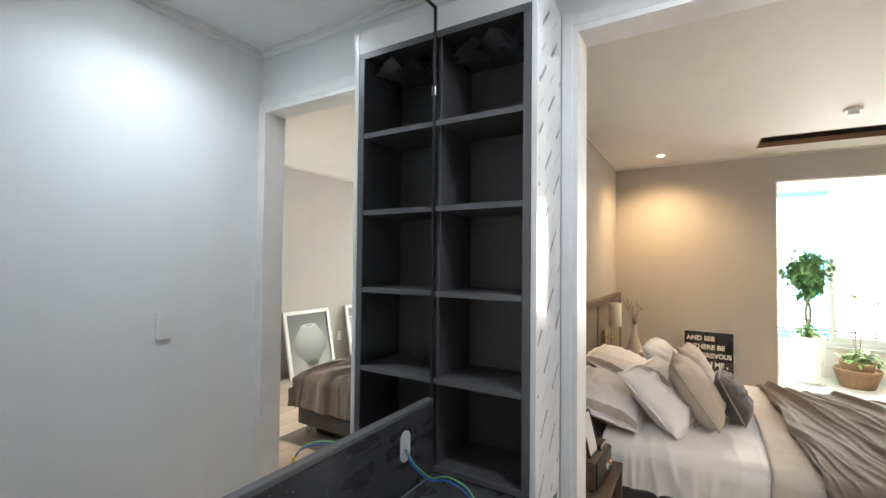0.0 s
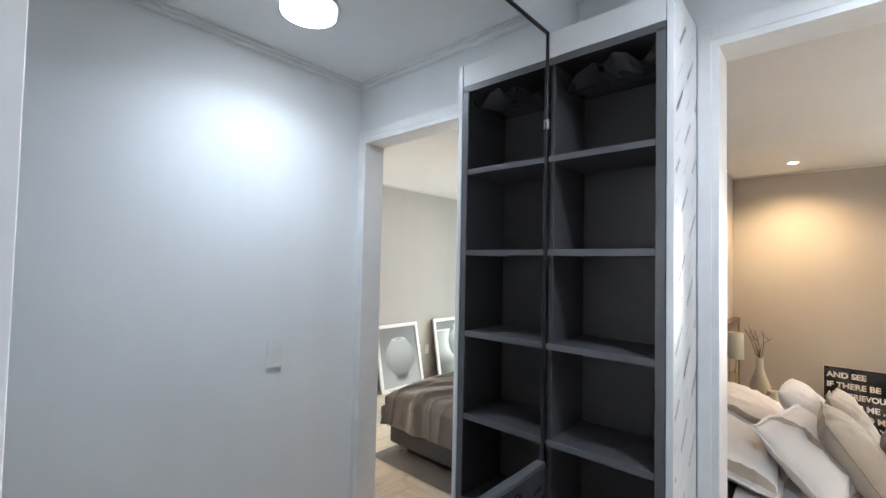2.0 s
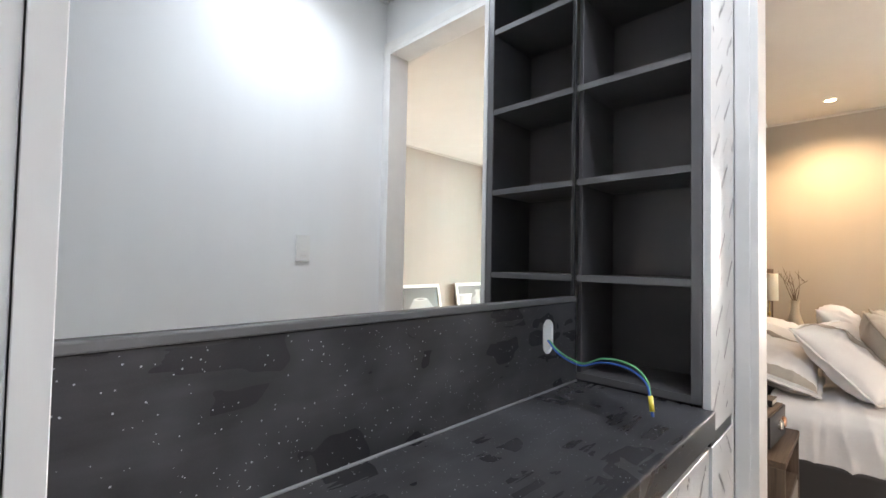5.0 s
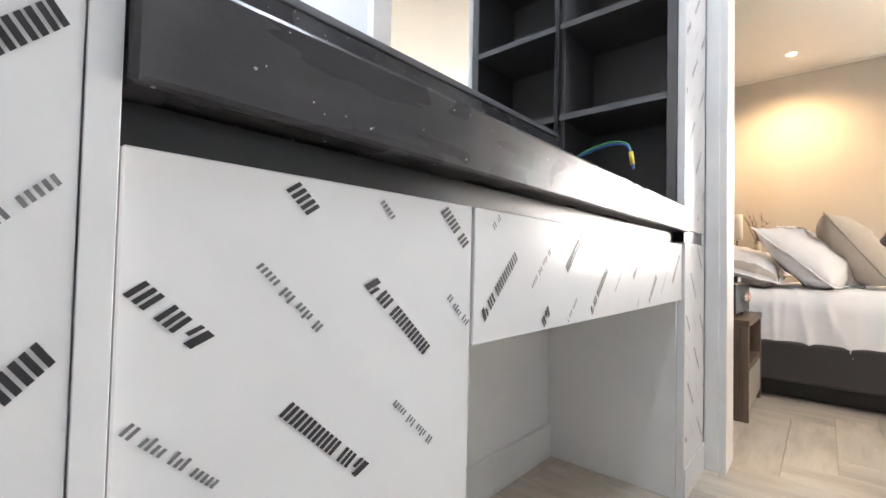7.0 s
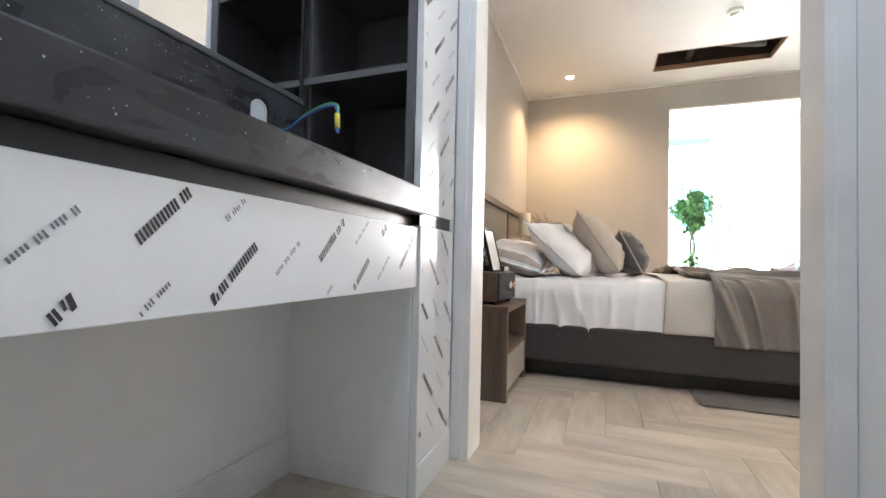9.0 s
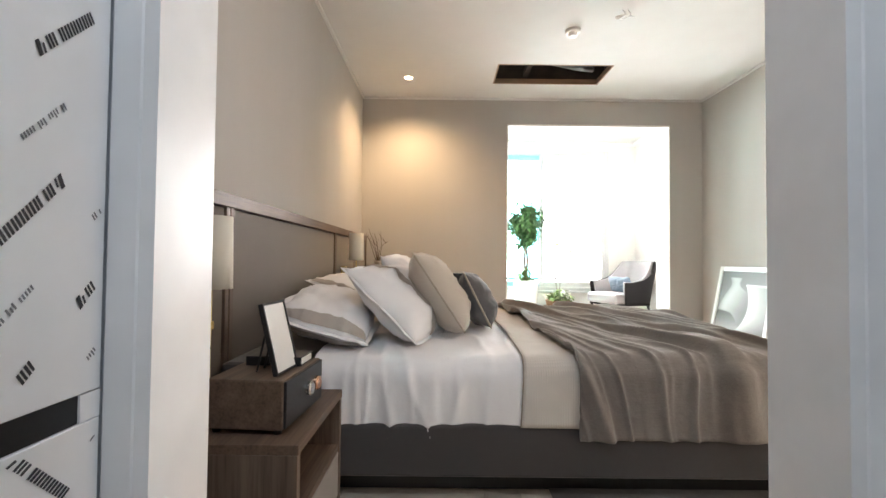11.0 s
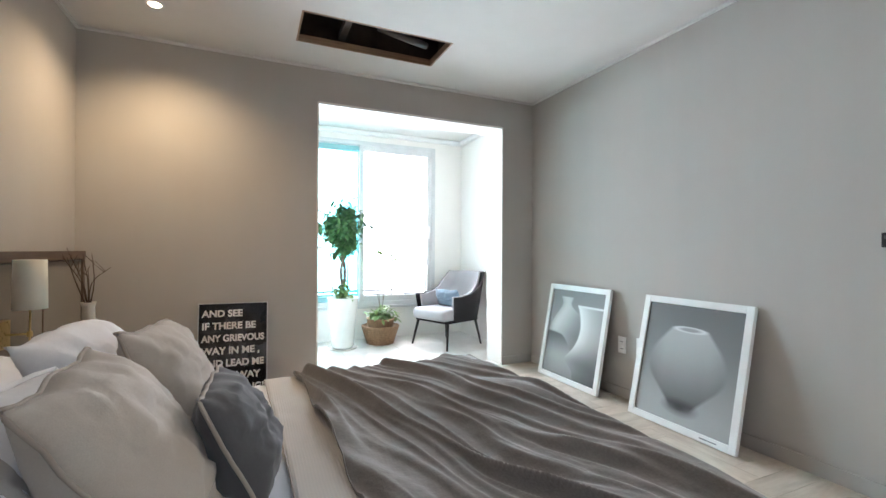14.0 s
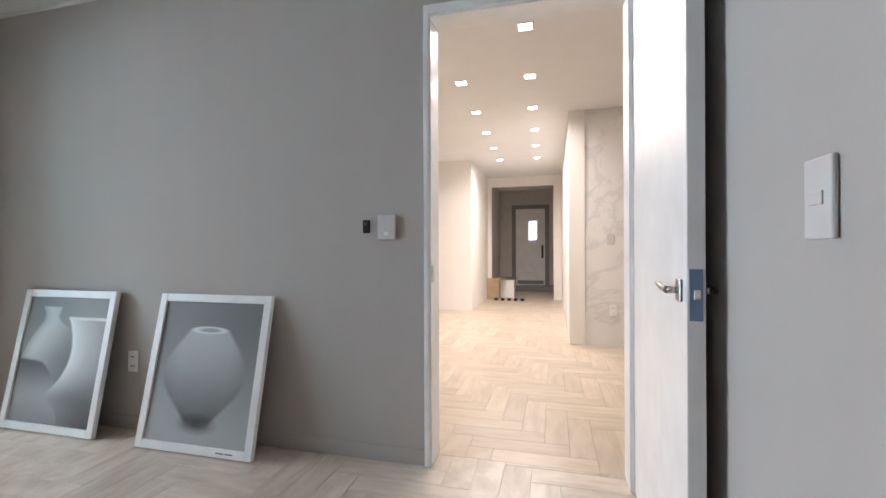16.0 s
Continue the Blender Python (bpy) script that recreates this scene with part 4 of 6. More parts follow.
def radio():
    t = thing("table_radio", "walnut-cased retro radio with black front on the nightstand", "radio")
    part("case", box(-0.20, 0.0, -0.13, 0.13, 0.012, 0.135, 0.004, 2), "walnut", t)
    part("front", box(0.0, 0.008, -0.126, 0.126, 0.016, 0.132, 0.002), "black", t, "black speaker front")
    for y in (0.02, 0.075):
        part("dial", moved(lathe([(0.020, 0.0), (0.020, 0.008), (0.016, 0.012)], 24), Matrix.Translation((0.008, y, 0.075)) @ Matrix.Rotation(radians(90), 4, 'Y')), "copper" if y > 0.05 else "chrome", t, "round metal dial")
    for x in (-0.18, -0.02):
        for y in (-0.11, 0.11):
            part("foot", lathe([(0.010, 0.0), (0.012, 0.012)], 12, at=(x, y, 0)), "black", t)
    t.matrix_world = pose(0.462, 1.235, 0.380, 0, 0, -4)
    return t


radio()


def photo_frame():
    t = thing("photo_frame", "blank white card in thin black easel frame on the radio", "picture frame")
    part("card", box(-0.055, 0.055, -0.004, -0.001, 0.006, 0.184), "card", t)
    bm = box(-0.060, -0.055, -0.008, 0.006, 0, 0.190, 0.001)
    box(0.055, 0.060, -0.008, 0.006, 0, 0.190, 0.001, bm=bm)
    box(-0.055, 0.055, -0.008, 0.006, 0, 0.006, bm=bm)
    box(-0.055, 0.055, -0.008, 0.006, 0.184, 0.190, bm=bm)
    box(-0.055, 0.055, -0.001, 0.005, 0.006, 0.184, bm=bm)
    part("frame", bm, "black", t, "thin black frame")
    for s in (-1, 1):
        part("strut", tube([(s * 0.018, 0.006, 0.15), (s * 0.020, 0.085, -0.012)], 0.0028, 6), "black", t)
    part("strut_bar", tube([(-0.020, 0.085, -0.011), (0.020, 0.085, -0.011)], 0.0028, 6), "black", t)
    t.matrix_world = pose(0.425, 1.205, 0.515, -14, 0, 84)
    return t


photo_frame()


def book():
    t = thing("closed_book", "thick glossy black hardback book lying on the radio", "book")
    part("cover", box(-0.045, 0.045, -0.080, 0.080, 0.0, 0.003, 0.0008), "black", t)
    part("cover", box(-0.045, 0.045, -0.080, 0.080, 0.022, 0.025, 0.0008), "black", t)
    part("spine", box(-0.0475, -0.0445, -0.080, 0.080, 0.0, 0.025, 0.001), "black", t)
    part("pages", box(-0.044, 0.041, -0.077, 0.077, 0.003, 0.022), "card", t)
    t.matrix_world = pose(0.372, 1.305, 0.5155, 0, 0, 87)
    return t


book()


def vase_with_twigs():
    t = thing("bud_vase", "tall pale ceramic bottle vase holding dry bare twigs", "vase")
    part("body", lathe([(0.055, 0), (0.075, 0.03), (0.085, 0.10), (0.075, 0.19), (0.045, 0.27), (0.028, 0.33), (0.026, 0.40), (0.032, 0.425), (0.024, 0.42)], 32), "stoneware", t, smooth=True)
    rng = random.Random(7)
    for i in range(7):
        a = rng.uniform(0, 6.28)
        tip = (0.13 * math.cos(a) * rng.uniform(0.4, 1), 0.13 * math.sin(a) * rng.uniform(0.4, 1), rng.uniform(0.58, 0.72))
        mid = (tip[0] * 0.35 + rng.uniform(-0.02, 0.02), tip[1] * 0.35, 0.52)
        br = part("twig", tube(curve_points([(0, 0, 0.38), mid, tip], 5), 0.0035, 6, taper=0.35), "twig", t)
        for k in range(2):
            s = Vector(mid).lerp(Vector(tip), rng.uniform(0.2, 0.8))
            part("sprig", tube([s, s + Vector((rng.uniform(-0.05, 0.05), rng.uniform(-0.05, 0.05), rng.uniform(0.03, 0.07)))], 0.002, 5, taper=0.4), "twig", br)
    t.matrix_world = pose(0.30, 3.66, 0.381)
    return t


vase_with_twigs()


def ornament(m, s, label):
    t = thing("stoneware_ornament", label, "ornament", "ornaments on the far nightstand")
    bm = lathe([(0.05, 0), (0.075, 0.03), (0.08, 0.07), (0.055, 0.12), (0.03, 0.15), (0.034, 0.17), (0.026, 0.165)], 24)
    for v in bm.verts:
        v.co *= s * (1 + 0.05 * fbm(v.co.x * 14, v.co.y * 14, v.co.z * 14))
    part("body", bm, "stoneware", t, smooth=True)
    t.matrix_world = m
    return t


ornament(pose(0.40, 3.50, 0.381), 1.15, "cream stoneware jar beside the twig vase")
ornament(pose(0.42, 3.70, 0.381), 0.8, "small cream stoneware pot near the vase")

# ---------------------------------------------------------------- bed
BX0, BX1, BY0, BY1, BT = 0.075, 2.135, 1.52, 3.10, 0.474


def bed():
    t = thing("bed", "low charcoal upholstered bed base carrying a mattress", "bed")
    part("side_rail", box(BX0, BX1, BY0 - 0.022, BY0 + 0.05, 0.085, 0.262, 0.014, 3), "bed_rail", t)
    part("side_rail", box(BX0, BX1, BY1 - 0.05, BY1 + 0.022, 0.085, 0.262, 0.014, 3), "bed_rail", t)
    part("foot_rail", box(BX1 - 0.05, BX1 + 0.02, BY0 - 0.02, BY1 + 0.02, 0.085, 0.262, 0.014, 3), "bed_rail", t)
    part("plinth", box(BX0 + 0.02, BX1 - 0.10, BY0 + 0.07, BY1 - 0.07, 0.004, 0.10), "black", t, "dark recessed plinth")
    for x in (BX0 + 0.2, BX1 - 0.05):
        for y in (BY0 + 0.03, BY1 - 0.03):
            part("caster", moved(lathe([(0.022, -0.01), (0.026, -0.006), (0.026, 0.006), (0.022, 0.01)], 16), Matrix.Translation((x, y, 0.034)) @ Matrix.Rotation(radians(90), 4, 'X')), "chrome", t, "small metal caster")
            part("stem", box(x - 0.008, x + 0.008, y - 0.008, y + 0.008, 0.05, 0.10), "chrome", t)
    part("head_block", box(BX0, 0.37, BY0 + 0.01, BY1 - 0.01, 0.10, BT - 0.02, 0.02, 2), "bed_rail", t, "dark upholstered head block")
    part("mattress", box(0.375, BX1 - 0.03, BY0 + 0.03, BY1 - 0.03, 0.20, BT - 0.03, 0.05, 3), "linen_white", t)
    return t


bed()


def drape(s, lo, hi, r):
    """Where a point s along a sheet comes to lie, when it bends over the edges at lo and hi: place and drop."""
    for edge, sign in ((lo, -1), (hi, 1)):
        d = (s - edge) * sign + r
        if d > 0:
            a = d / r
            if a < math.pi / 2:
                return edge - sign * r + sign * r * math.sin(a), r * (1 - math.cos(a))
            return edge, r + (d - r * math.pi / 2)
    return s, 0.0


def cover(name, label, category, mat, x0, x1, y0, y1, lift, wrinkle, nu, nv, thick=0.006, skew=None, edge=None, edge_mat=None):
    """A sheet laid over the bed, with its own folds."""
    lo, hi, end = BY0 - 0.008 - lift, BY1 + 0.008 + lift, BX1 + 0.012 + lift

    def f(u, v):
        s = y0 + (y1 - y0) * v
        k = skew(v, u) if skew else 0.0
        r = x0 + (x1 - x0) * u + k
        y, dy = drape(s, lo, hi, 0.07)
        x, dx = drape(r, -9, end, 0.07)
        w = wrinkle(r, s)
        drop = max(dy, dx)
        side = min(1.0, drop / 0.07)
        z = BT + lift - drop
        if dy > 0.04:
            y += w * side * (-1 if s < 2 else 1)
        if dx > 0.04:
            x += w * side
        z += w * (1 - side * 0.9) + 0.012 * math.sin(math.pi * min(1, max(0, (s - lo) / (hi - lo))))
        return (x, y, z)
    t = thing(name, label, category)
    part("cloth", sheet(nu, nv, f, thick), mat, t, smooth=True)
    if edge:
        for which, (a0, a1) in edge.items():
            pts = [f(*( (a0, k / 60) if which == "u" else (k / 60, a0))) for k in range(61)]
            part("hem", tube([Vector(p) + Vector((0, 0, 0.001)) for p in pts], 0.0025, 6), edge_mat, t, "raised stitched hem", smooth=True)
    return t


def duvet_wr(r, s):
    w = 0.013 * fbm(r * 4.5, s * 2.2, 1.0, 3) + 0.009 * ridge(r * 9, s * 2.2, 5.0, 3)
    if s < BY0 + 0.03:
        w += 0.006 * ridge(r * 12, s * 0.8, 9.0, 2.5) + 0.001 * fbm(r * 30, s * 1.5, 3.0, 2)
    return w


def blanket_wr(r, s):
    return 0.006 * fbm(r * 4, s * 3.0, 11.0, 3) + 0.004 * fbm(r * 10 + s * 4, s * 9, 15.0, 2)


def crease(a, b, c, width):
    """A narrow rolled fold where a slow noise passes through zero."""
    d = abs(noise.noise(Vector((a, b, c)))) / width
    return math.exp(-d * d)


def throw_wr(r, s):
    bend = 0.30 * s + 0.07 * math.sin(s * 2.3 + 1.0) * (r - 1.5) + 0.10 * fbm(r * 1.5, s * 1.4, 21.0, 2)
    n = r + bend
    gate = max(0.25, min(1.0, 0.80 + 1.2 * fbm(n * 1.8, s * 0.8, 31.0, 2)))
    gate_b = max(0.0, min(1.0, 0.50 + 1.6 * fbm(n * 2.0 + 7, s * 1.0, 51.0, 2)))
    return (0.036 * crease(n * 5.0, s * 0.42, 4.0, 0.085) * gate + 0.022 * crease(n * 8.0 + 3.0, s * 0.60, 14.0, 0.10) * gate_b + 0.010 * crease(n * 17.0, s * 1.2, 24.0, 0.17) * (1.2 - gate_b)
            + 0.006 * fbm(n * 3.0, s * 0.8, 61.0, 2) + 0.004 * fbm(r * 9, s * 6, 41.0, 3))


cover("duvet", "crumpled white cotton duvet spread over the bed", "duvet", "linen_white", 0.40, 1.20, 1.285, 3.34, 0.0, duvet_wr, 100, 170, edge={"v": (0.0, 0)}, edge_mat="linen_cream")
cover("blanket", "greige waffle-weave blanket covering the foot of the bed", "blanket", "waffle", 1.115, 2.36, 1.29, 3.33, 0.017, blanket_wr, 80, 120,
      skew=lambda v, u: 0.02 * math.sin(v * 5) * (1 - u), edge={"u": (0.0, 0)}, edge_mat="piping_pale")
cover("throw", "wrinkled dark grey wool throw draped diagonally across the bed", "throw blanket", "throw", 1.19, 2.44, 1.24, 3.10, 0.024, throw_wr, 260, 170,
      skew=lambda v, u: (0.03 + 0.09 * (1 - v) + 0.02 * fbm(v * 4, 0.0, 3.0)) * (1 - u) + 0.03 * fbm(v * 5, 2.0, 8.0) * u, edge={"u": (0.0, 0)}, edge_mat="throw")


def cushion(name, label, category, mat, w, h, t_, m, band=None, seam=None, flange=0.0, seed=0, group=""):
    """A stuffed cushion: local x across, local z up, local y through; pinched corners, creases, piping or a sewn band."""
    t = thing(name, label, category, group)
    n = 26

    def shape(u, v, side):
        a, b = 2 * u - 1, 2 * v - 1
        puff = max(0.0, (1 - abs(a) ** 3.0)) ** 0.70 * max(0.0, (1 - abs(b) ** 3.0)) ** 0.70
        corner = 1 - 0.05 * a * a * b * b
        pinch = (1 - 0.055 * (1 - abs(a) ** 2) * abs(b) ** 3) * corner
        pinch2 = (1 - 0.055 * (1 - abs(b) ** 2) * abs(a) ** 3) * corner
        x = a * w / 2 * pinch2 + 0.016 * fbm(a * 2.1 + seed, b * 2.0, seed * 1.7)
        z = b * h / 2 * pinch + 0.012 * fbm(a * 2.0, b * 2.1 + seed, seed * 2.9)
        y = side * (t_ / 2 * puff * (1 - 0.12 * b) + 0.010 * puff * fbm(a * 3.2 + seed, b * 3.2, side * 2 + seed) + 0.012 * fbm(a * 6 + seed, b * 3.5, side * 3.0, 3) * puff - 0.006 * ridge(a * 3.1 + seed, b * 2.3 - a, side * 4.0 + seed, 6) * puff + 0.012 * abs(a * b) * fbm(a * 11 + seed, b * 11, side, 2) * puff)
        return Vector((x, y, z + h / 2))
    bm = bmesh.new()
    for side in (-1, 1):
        join(bm, sheet(n, n, lambda u, v: shape(u, v, side)))
    bmesh.ops.remove_doubles(bm, verts=bm.verts[:], dist=0.0006)
    bmesh.ops.recalc_face_normals(bm, faces=bm.faces[:])
    part("cover", bm, mat, t, smooth=True)
    if flange:
        for side, (fu, fv) in enumerate(((lambda k: k, lambda k: 0.0), (lambda k: 1.0, lambda k: k), (lambda k: 1 - k, lambda k: 1.0), (lambda k: 0.0, lambda k: 1 - k))):
            def fl(u, v, fu=fu, fv=fv):
                p = shape(fu(u), fv(u), 1)
                c = Vector((0, 0, h / 2))
                d = (p - c)
                d.y = 0
                out = p + d.normalized() * flange * v * (1.0 + 0.25 * fbm(u * 6, side * 3.0, seed))
                out.y = 0.008 * v * fbm(u * 7, v * 2, seed + side)
                return out
            part("flange", sheet(24, 3, fl, 0.002), mat, t, smooth=True)
    if seam:
        pts = [shape(u, v, 1) for u, v in [(k / 20, 0.0) for k in range(20)] + [(1.0, k / 20) for k in range(20)] + [(1 - k / 20, 1.0) for k in range(20)] + [(0.0, 1 - k / 20) for k in range(21)]]
        part("piping", tube(pts, 0.0045, 6), seam, t, "raised piped seam", smooth=True)
    if band:
        v0, v1, bm_mat = band
        for side in (-1, 1):
            part("band", sheet(8, 2 * n, lambda u, v: shape(v0 + (v1 - v0) * u, v, side) + Vector((0, side * 0.0045, 0))), bm_mat, t, "taupe sewn band", smooth=True)
    t.matrix_world = m
    return t


def lean(x, y, z, tilt, turn=0.0, roll=0.0):
    """Pose of a cushion standing with its foot at (x, y, z), leaning back to the headboard by tilt degrees."""
    return Matrix.Translation((x, y, z)) @ Matrix.Rotation(radians(90 + turn), 4, 'Z') @ Matrix.Rotation(radians(-tilt), 4, 'X') @ Matrix.Rotation(radians(roll), 4, 'Y')


Z0 = BT + 0.012
cushion("sleeping_pillow", "white pillow with taupe band propped on the headboard", "pillow", "linen_white", 0.66, 0.38, 0.17, Matrix.Translation((0.555, 1.94, Z0 + 0.055)) @ Matrix.Rotation(radians(6), 4, 'X') @ lean(0, 0, 0, 74, 3), band=(0.012, 0.085, "linen_band"), flange=0.028, seed=1, group="sleeping pillows")
cushion("sleeping_pillow", "white pillow with taupe band at the far headboard side", "pillow", "linen_white", 0.68, 0.45, 0.18, lean(0.545, 2.68, Z0 + 0.05, 69, -3), band=(0.012, 0.075, "linen_band"), flange=0.028, seed=2, group="sleeping pillows")
cushion("square_cushion", "large white linen cushion with a taupe stripe across it", "cushion", "linen_white", 0.63, 0.43, 0.20, lean(0.835, 1.945, Z0 + 0.010, 48, -15), band=(0.27, 0.36, "linen_band"), flange=0.016, seed=3, group="cushions on the bed")
cushion("square_cushion", "white linen cushion on the far half of the bed", "cushion", "linen_white", 0.50, 0.43, 0.18, lean(0.80, 2.55, Z0 + 0.03, 40, -6), seed=5, group="cushions on the bed")
cushion("square_cushion", "beige linen cushion with piped seams", "cushion", "linen_beige", 0.44, 0.41, 0.19, lean(0.94, 2.01, Z0 + 0.025, 34, 2), seam="piping_pale", seed=6, group="cushions on the bed")
cushion("square_cushion", "beige linen cushion on the far half with frayed seam", "cushion", "linen_beige", 0.44, 0.375, 0.17, lean(0.905, 2.50, Z0 + 0.02, 25, -6, 4), seam="piping_pale", seed=7, group="cushions on the bed")
cushion("square_cushion", "small dark grey linen cushion with pale seam", "cushion", "linen_grey", 0.38, 0.29, 0.15, lean(1.08, 2.16, Z0 + 0.015, 27, -2, 3), seam="piping_pale", seed=8, group="cushions on the bed")

tagged(part("rug", sheet(40, 60, lambda u, v: (1.23 + 0.97 * u, 1.345 + 1.95 * v, 0.008 + 0.0015 * fbm(u * 6, v * 9))), "rug"), "flat dark grey woven rug under the bed", "rug")

# ---------------------------------------------------------------- pictures and poster


def poster():
    t = thing("framed_poster", "black poster with white capital text in thin silver frame", "poster")
    w, h = 0.455, 0.690
    part("sheet", box(-w / 2 + 0.006, w / 2 - 0.006, -0.004, 0.004, 0.006, h - 0.006), "poster", t, "glossy black printed sheet")
    for a, b, c, d in ((-w / 2, -w / 2 + 0.007, 0, h), (w / 2 - 0.007, w / 2, 0, h), (-w / 2 + 0.007, w / 2 - 0.007, 0, 0.007), (-w / 2 + 0.007, w / 2 - 0.007, h - 0.007, h)):
        part("frame", box(a, b, -0.010, 0.010, c, d, 0.001), "silver", t, "thin silver frame")
    rows = ("AND SEE", "IF THERE BE", "ANY GRIEVOUS", "WAY IN ME ,", "AND LEAD ME", "IN THE WAY", "EVERLASTING!")
    for i, words in enumerate(rows):
        cu = bpy.data.curves.new("text", 'FONT')
        cu.body, cu.size, cu.extrude, cu.offset = words, 0.066, 0.0008, 0.0022
        cu.space_character = 1.0
        tmp = new("text", cu)
        bpy.context.view_layer.update()
        me = bpy.data.meshes.new_from_object(tmp.evaluated_get(bpy.context.evaluated_depsgraph_get()))
        bpy.data.objects.remove(tmp)
        ob = new("text_line", me)
        width = max(v.co.x for v in me.vertices)
        k = min(1.0, 0.405 / width)
        for v in me.vertices:
            v.co = Vector((-w / 2 + 0.026 + v.co.x * k, -0.0052 - v.co.z, h - 0.098 - i * 0.0870 + v.co.y))
        me.materials.clear()
        me.materials.append(M["letter"])
        ob.parent = t
        ob["label"] = "white capital letters"
    t.matrix_world = pose(0.918, 4.365, 0.002, -7, 0, -3)
    return t


poster()


def picture(label, m, kind):
    """A framed grey vase print; local -y is its face."""
    t = thing("framed_print", label, "picture", "framed prints leaning on the wall")
    w, h, b = 0.70, 0.79, 0.042
    for a, c, d, e in ((-w / 2, -w / 2 + b, 0, h), (w / 2 - b, w / 2, 0, h), (-w / 2 + b, w / 2 - b, 0, b), (-w / 2 + b, w / 2 - b, h - b, h)):
        part("frame", box(a, c, -0.014, 0.014, d, e, 0.002), "white", t, "plain white frame")
    part("backing", box(-w / 2 + 0.02, w / 2 - 0.02, 0.002, 0.010, 0.02, h - 0.02), "cardboard", t)
    part("print", box(-w / 2 + b, w / 2 - b, -0.004, 0.001, b, h - b), "photo_jar" if kind == 1 else "photo_vases", t, "soft grey photograph of pottery")
    if kind == 1:
        for k in range(2):
            part("signature_bar", box(0.15 + k * 0.052, 0.195 + k * 0.052, -0.0150, -0.0139, 0.018, 0.024), "print_grey", t, "tiny grey line of print on the frame")
    t.matrix_world = m
    return t


picture("white-framed grey print of a round jar, leaning on the wall", pose(3.352, 2.772, 0.003, -12.3, 0, -90), 1)
picture("white-framed grey print of two curved vases, leaning on the wall", pose(3.360, 3.772, 0.003, -10.6, 0, -90), 2)

# ---------------------------------------------------------------- wall fittings


def wall_socket(m, label):
    t = thing("wall_socket", label, "socket")
    part("plate", box(-0.036, 0.036, -0.008, 0, -0.06, 0.06, 0.003, 2), "plastic", t)
    for z in (-0.026, 0.026):
        part("socket_face", moved(lathe([(0.020, 0.0), (0.020, 0.003), (0.016, 0.003), (0.016, 0.001)], 24), Matrix.Translation((0, -0.008, z)) @ Matrix.Rotation(radians(90), 4, 'X')), "plastic", t)
        for x in (-0.007, 0.007):
            part("pin_hole", box(x - 0.003, x + 0.003, -0.0125, -0.0085, z - 0.003, z + 0.003), "black", t, "dark pin hole")
    t.matrix_world = m
    return t


wall_socket(pose(3.529, 3.345, 0.385, 0, 0, -90), "white double wall socket between the leaning prints")


wall_socket(pose(3.529, 3.180, 0.40, 0, 0, -90), "white wall socket half hidden behind a leaning print")


def thermostat():
    t = thing("thermostat", "square white room thermostat on the greige wall", "thermostat")
    part("plate", box(-0.045, 0.045, -0.014, 0, -0.060, 0.060, 0.004, 2), "thermo", t)
    part("display", box(-0.030, 0.030, -0.0155, -0.0135, 0.0, 0.035, 0.001), "thermo", t)
    part("button", box(-0.012, 0.012, -0.0165, -0.0135, -0.040, -0.022, 0.001), "plastic", t)
    t.matrix_world = pose(3.529, 1.800, 1.122, 0, 0, -90)
    return t


thermostat()


def black_sensor():
    t = thing("wall_sensor", "small black rectangular sensor beside the thermostat", "sensor")
    part("body", box(-0.018, 0.018, -0.010, 0, -0.032, 0.032, 0.003, 2), "black", t)
    part("lens", box(-0.008, 0.008, -0.0125, -0.0095, 0.005, 0.02, 0.001), "charcoal", t)
    t.matrix_world = pose(3.529, 1.907, 1.126, 0, 0, -90)


black_sensor()


def downlight(name, m, square, bulb, label, group=""):
    t = thing(name, label, "lamp", group)
    if square:
        bm = box(-0.055, 0.055, -0.055, -0.044, -0.006, 0.0)
        box(-0.055, 0.055, 0.044, 0.055, -0.006, 0.0, bm=bm)
        box(-0.055, -0.044, -0.044, 0.044, -0.006, 0.0, bm=bm)
        box(0.044, 0.055, -0.044, 0.044, -0.006, 0.0, bm=bm)
        part("rim", bm, "trim", t)
        part("lens", box(-0.044, 0.044, -0.044, 0.044, -0.004, -0.001), bulb, t, "glowing lens")
    else:
        part("rim", lathe([(0.048, 0.0), (0.048, -0.006), (0.034, -0.008), (0.032, -0.002)], 28), "trim", t, smooth=False)
        part("lens", lathe([(0.0318, -0.004), (0.024, -0.011), (0.004, -0.014)], 24), bulb, t, "glowing lens")
    t.matrix_world = m
    return t


downlight("downlight", pose(0.513, 3.963, H), False, "bulb", "small round warm ceiling spotlight, switched on")
downlight("downlight", pose(3.15, 5.50, H), False, "bulb_hall", "small round ceiling spotlight over the balcony armchair")


def smoke_detector():
    t = thing("smoke_detector", "white domed smoke detector on the bedroom ceiling", "detector")
    part("base", lathe([(0.055, 0.0), (0.055, -0.012), (0.046, -0.02)], 28), "plastic", t)
    part("dome", lathe([(0.034, -0.0195), (0.034, -0.036), (0.026, -0.046), (0.006, -0.048)], 24), "plastic", t)
    t.matrix_world = pose(1.777, 3.127, H)


smoke_detector()


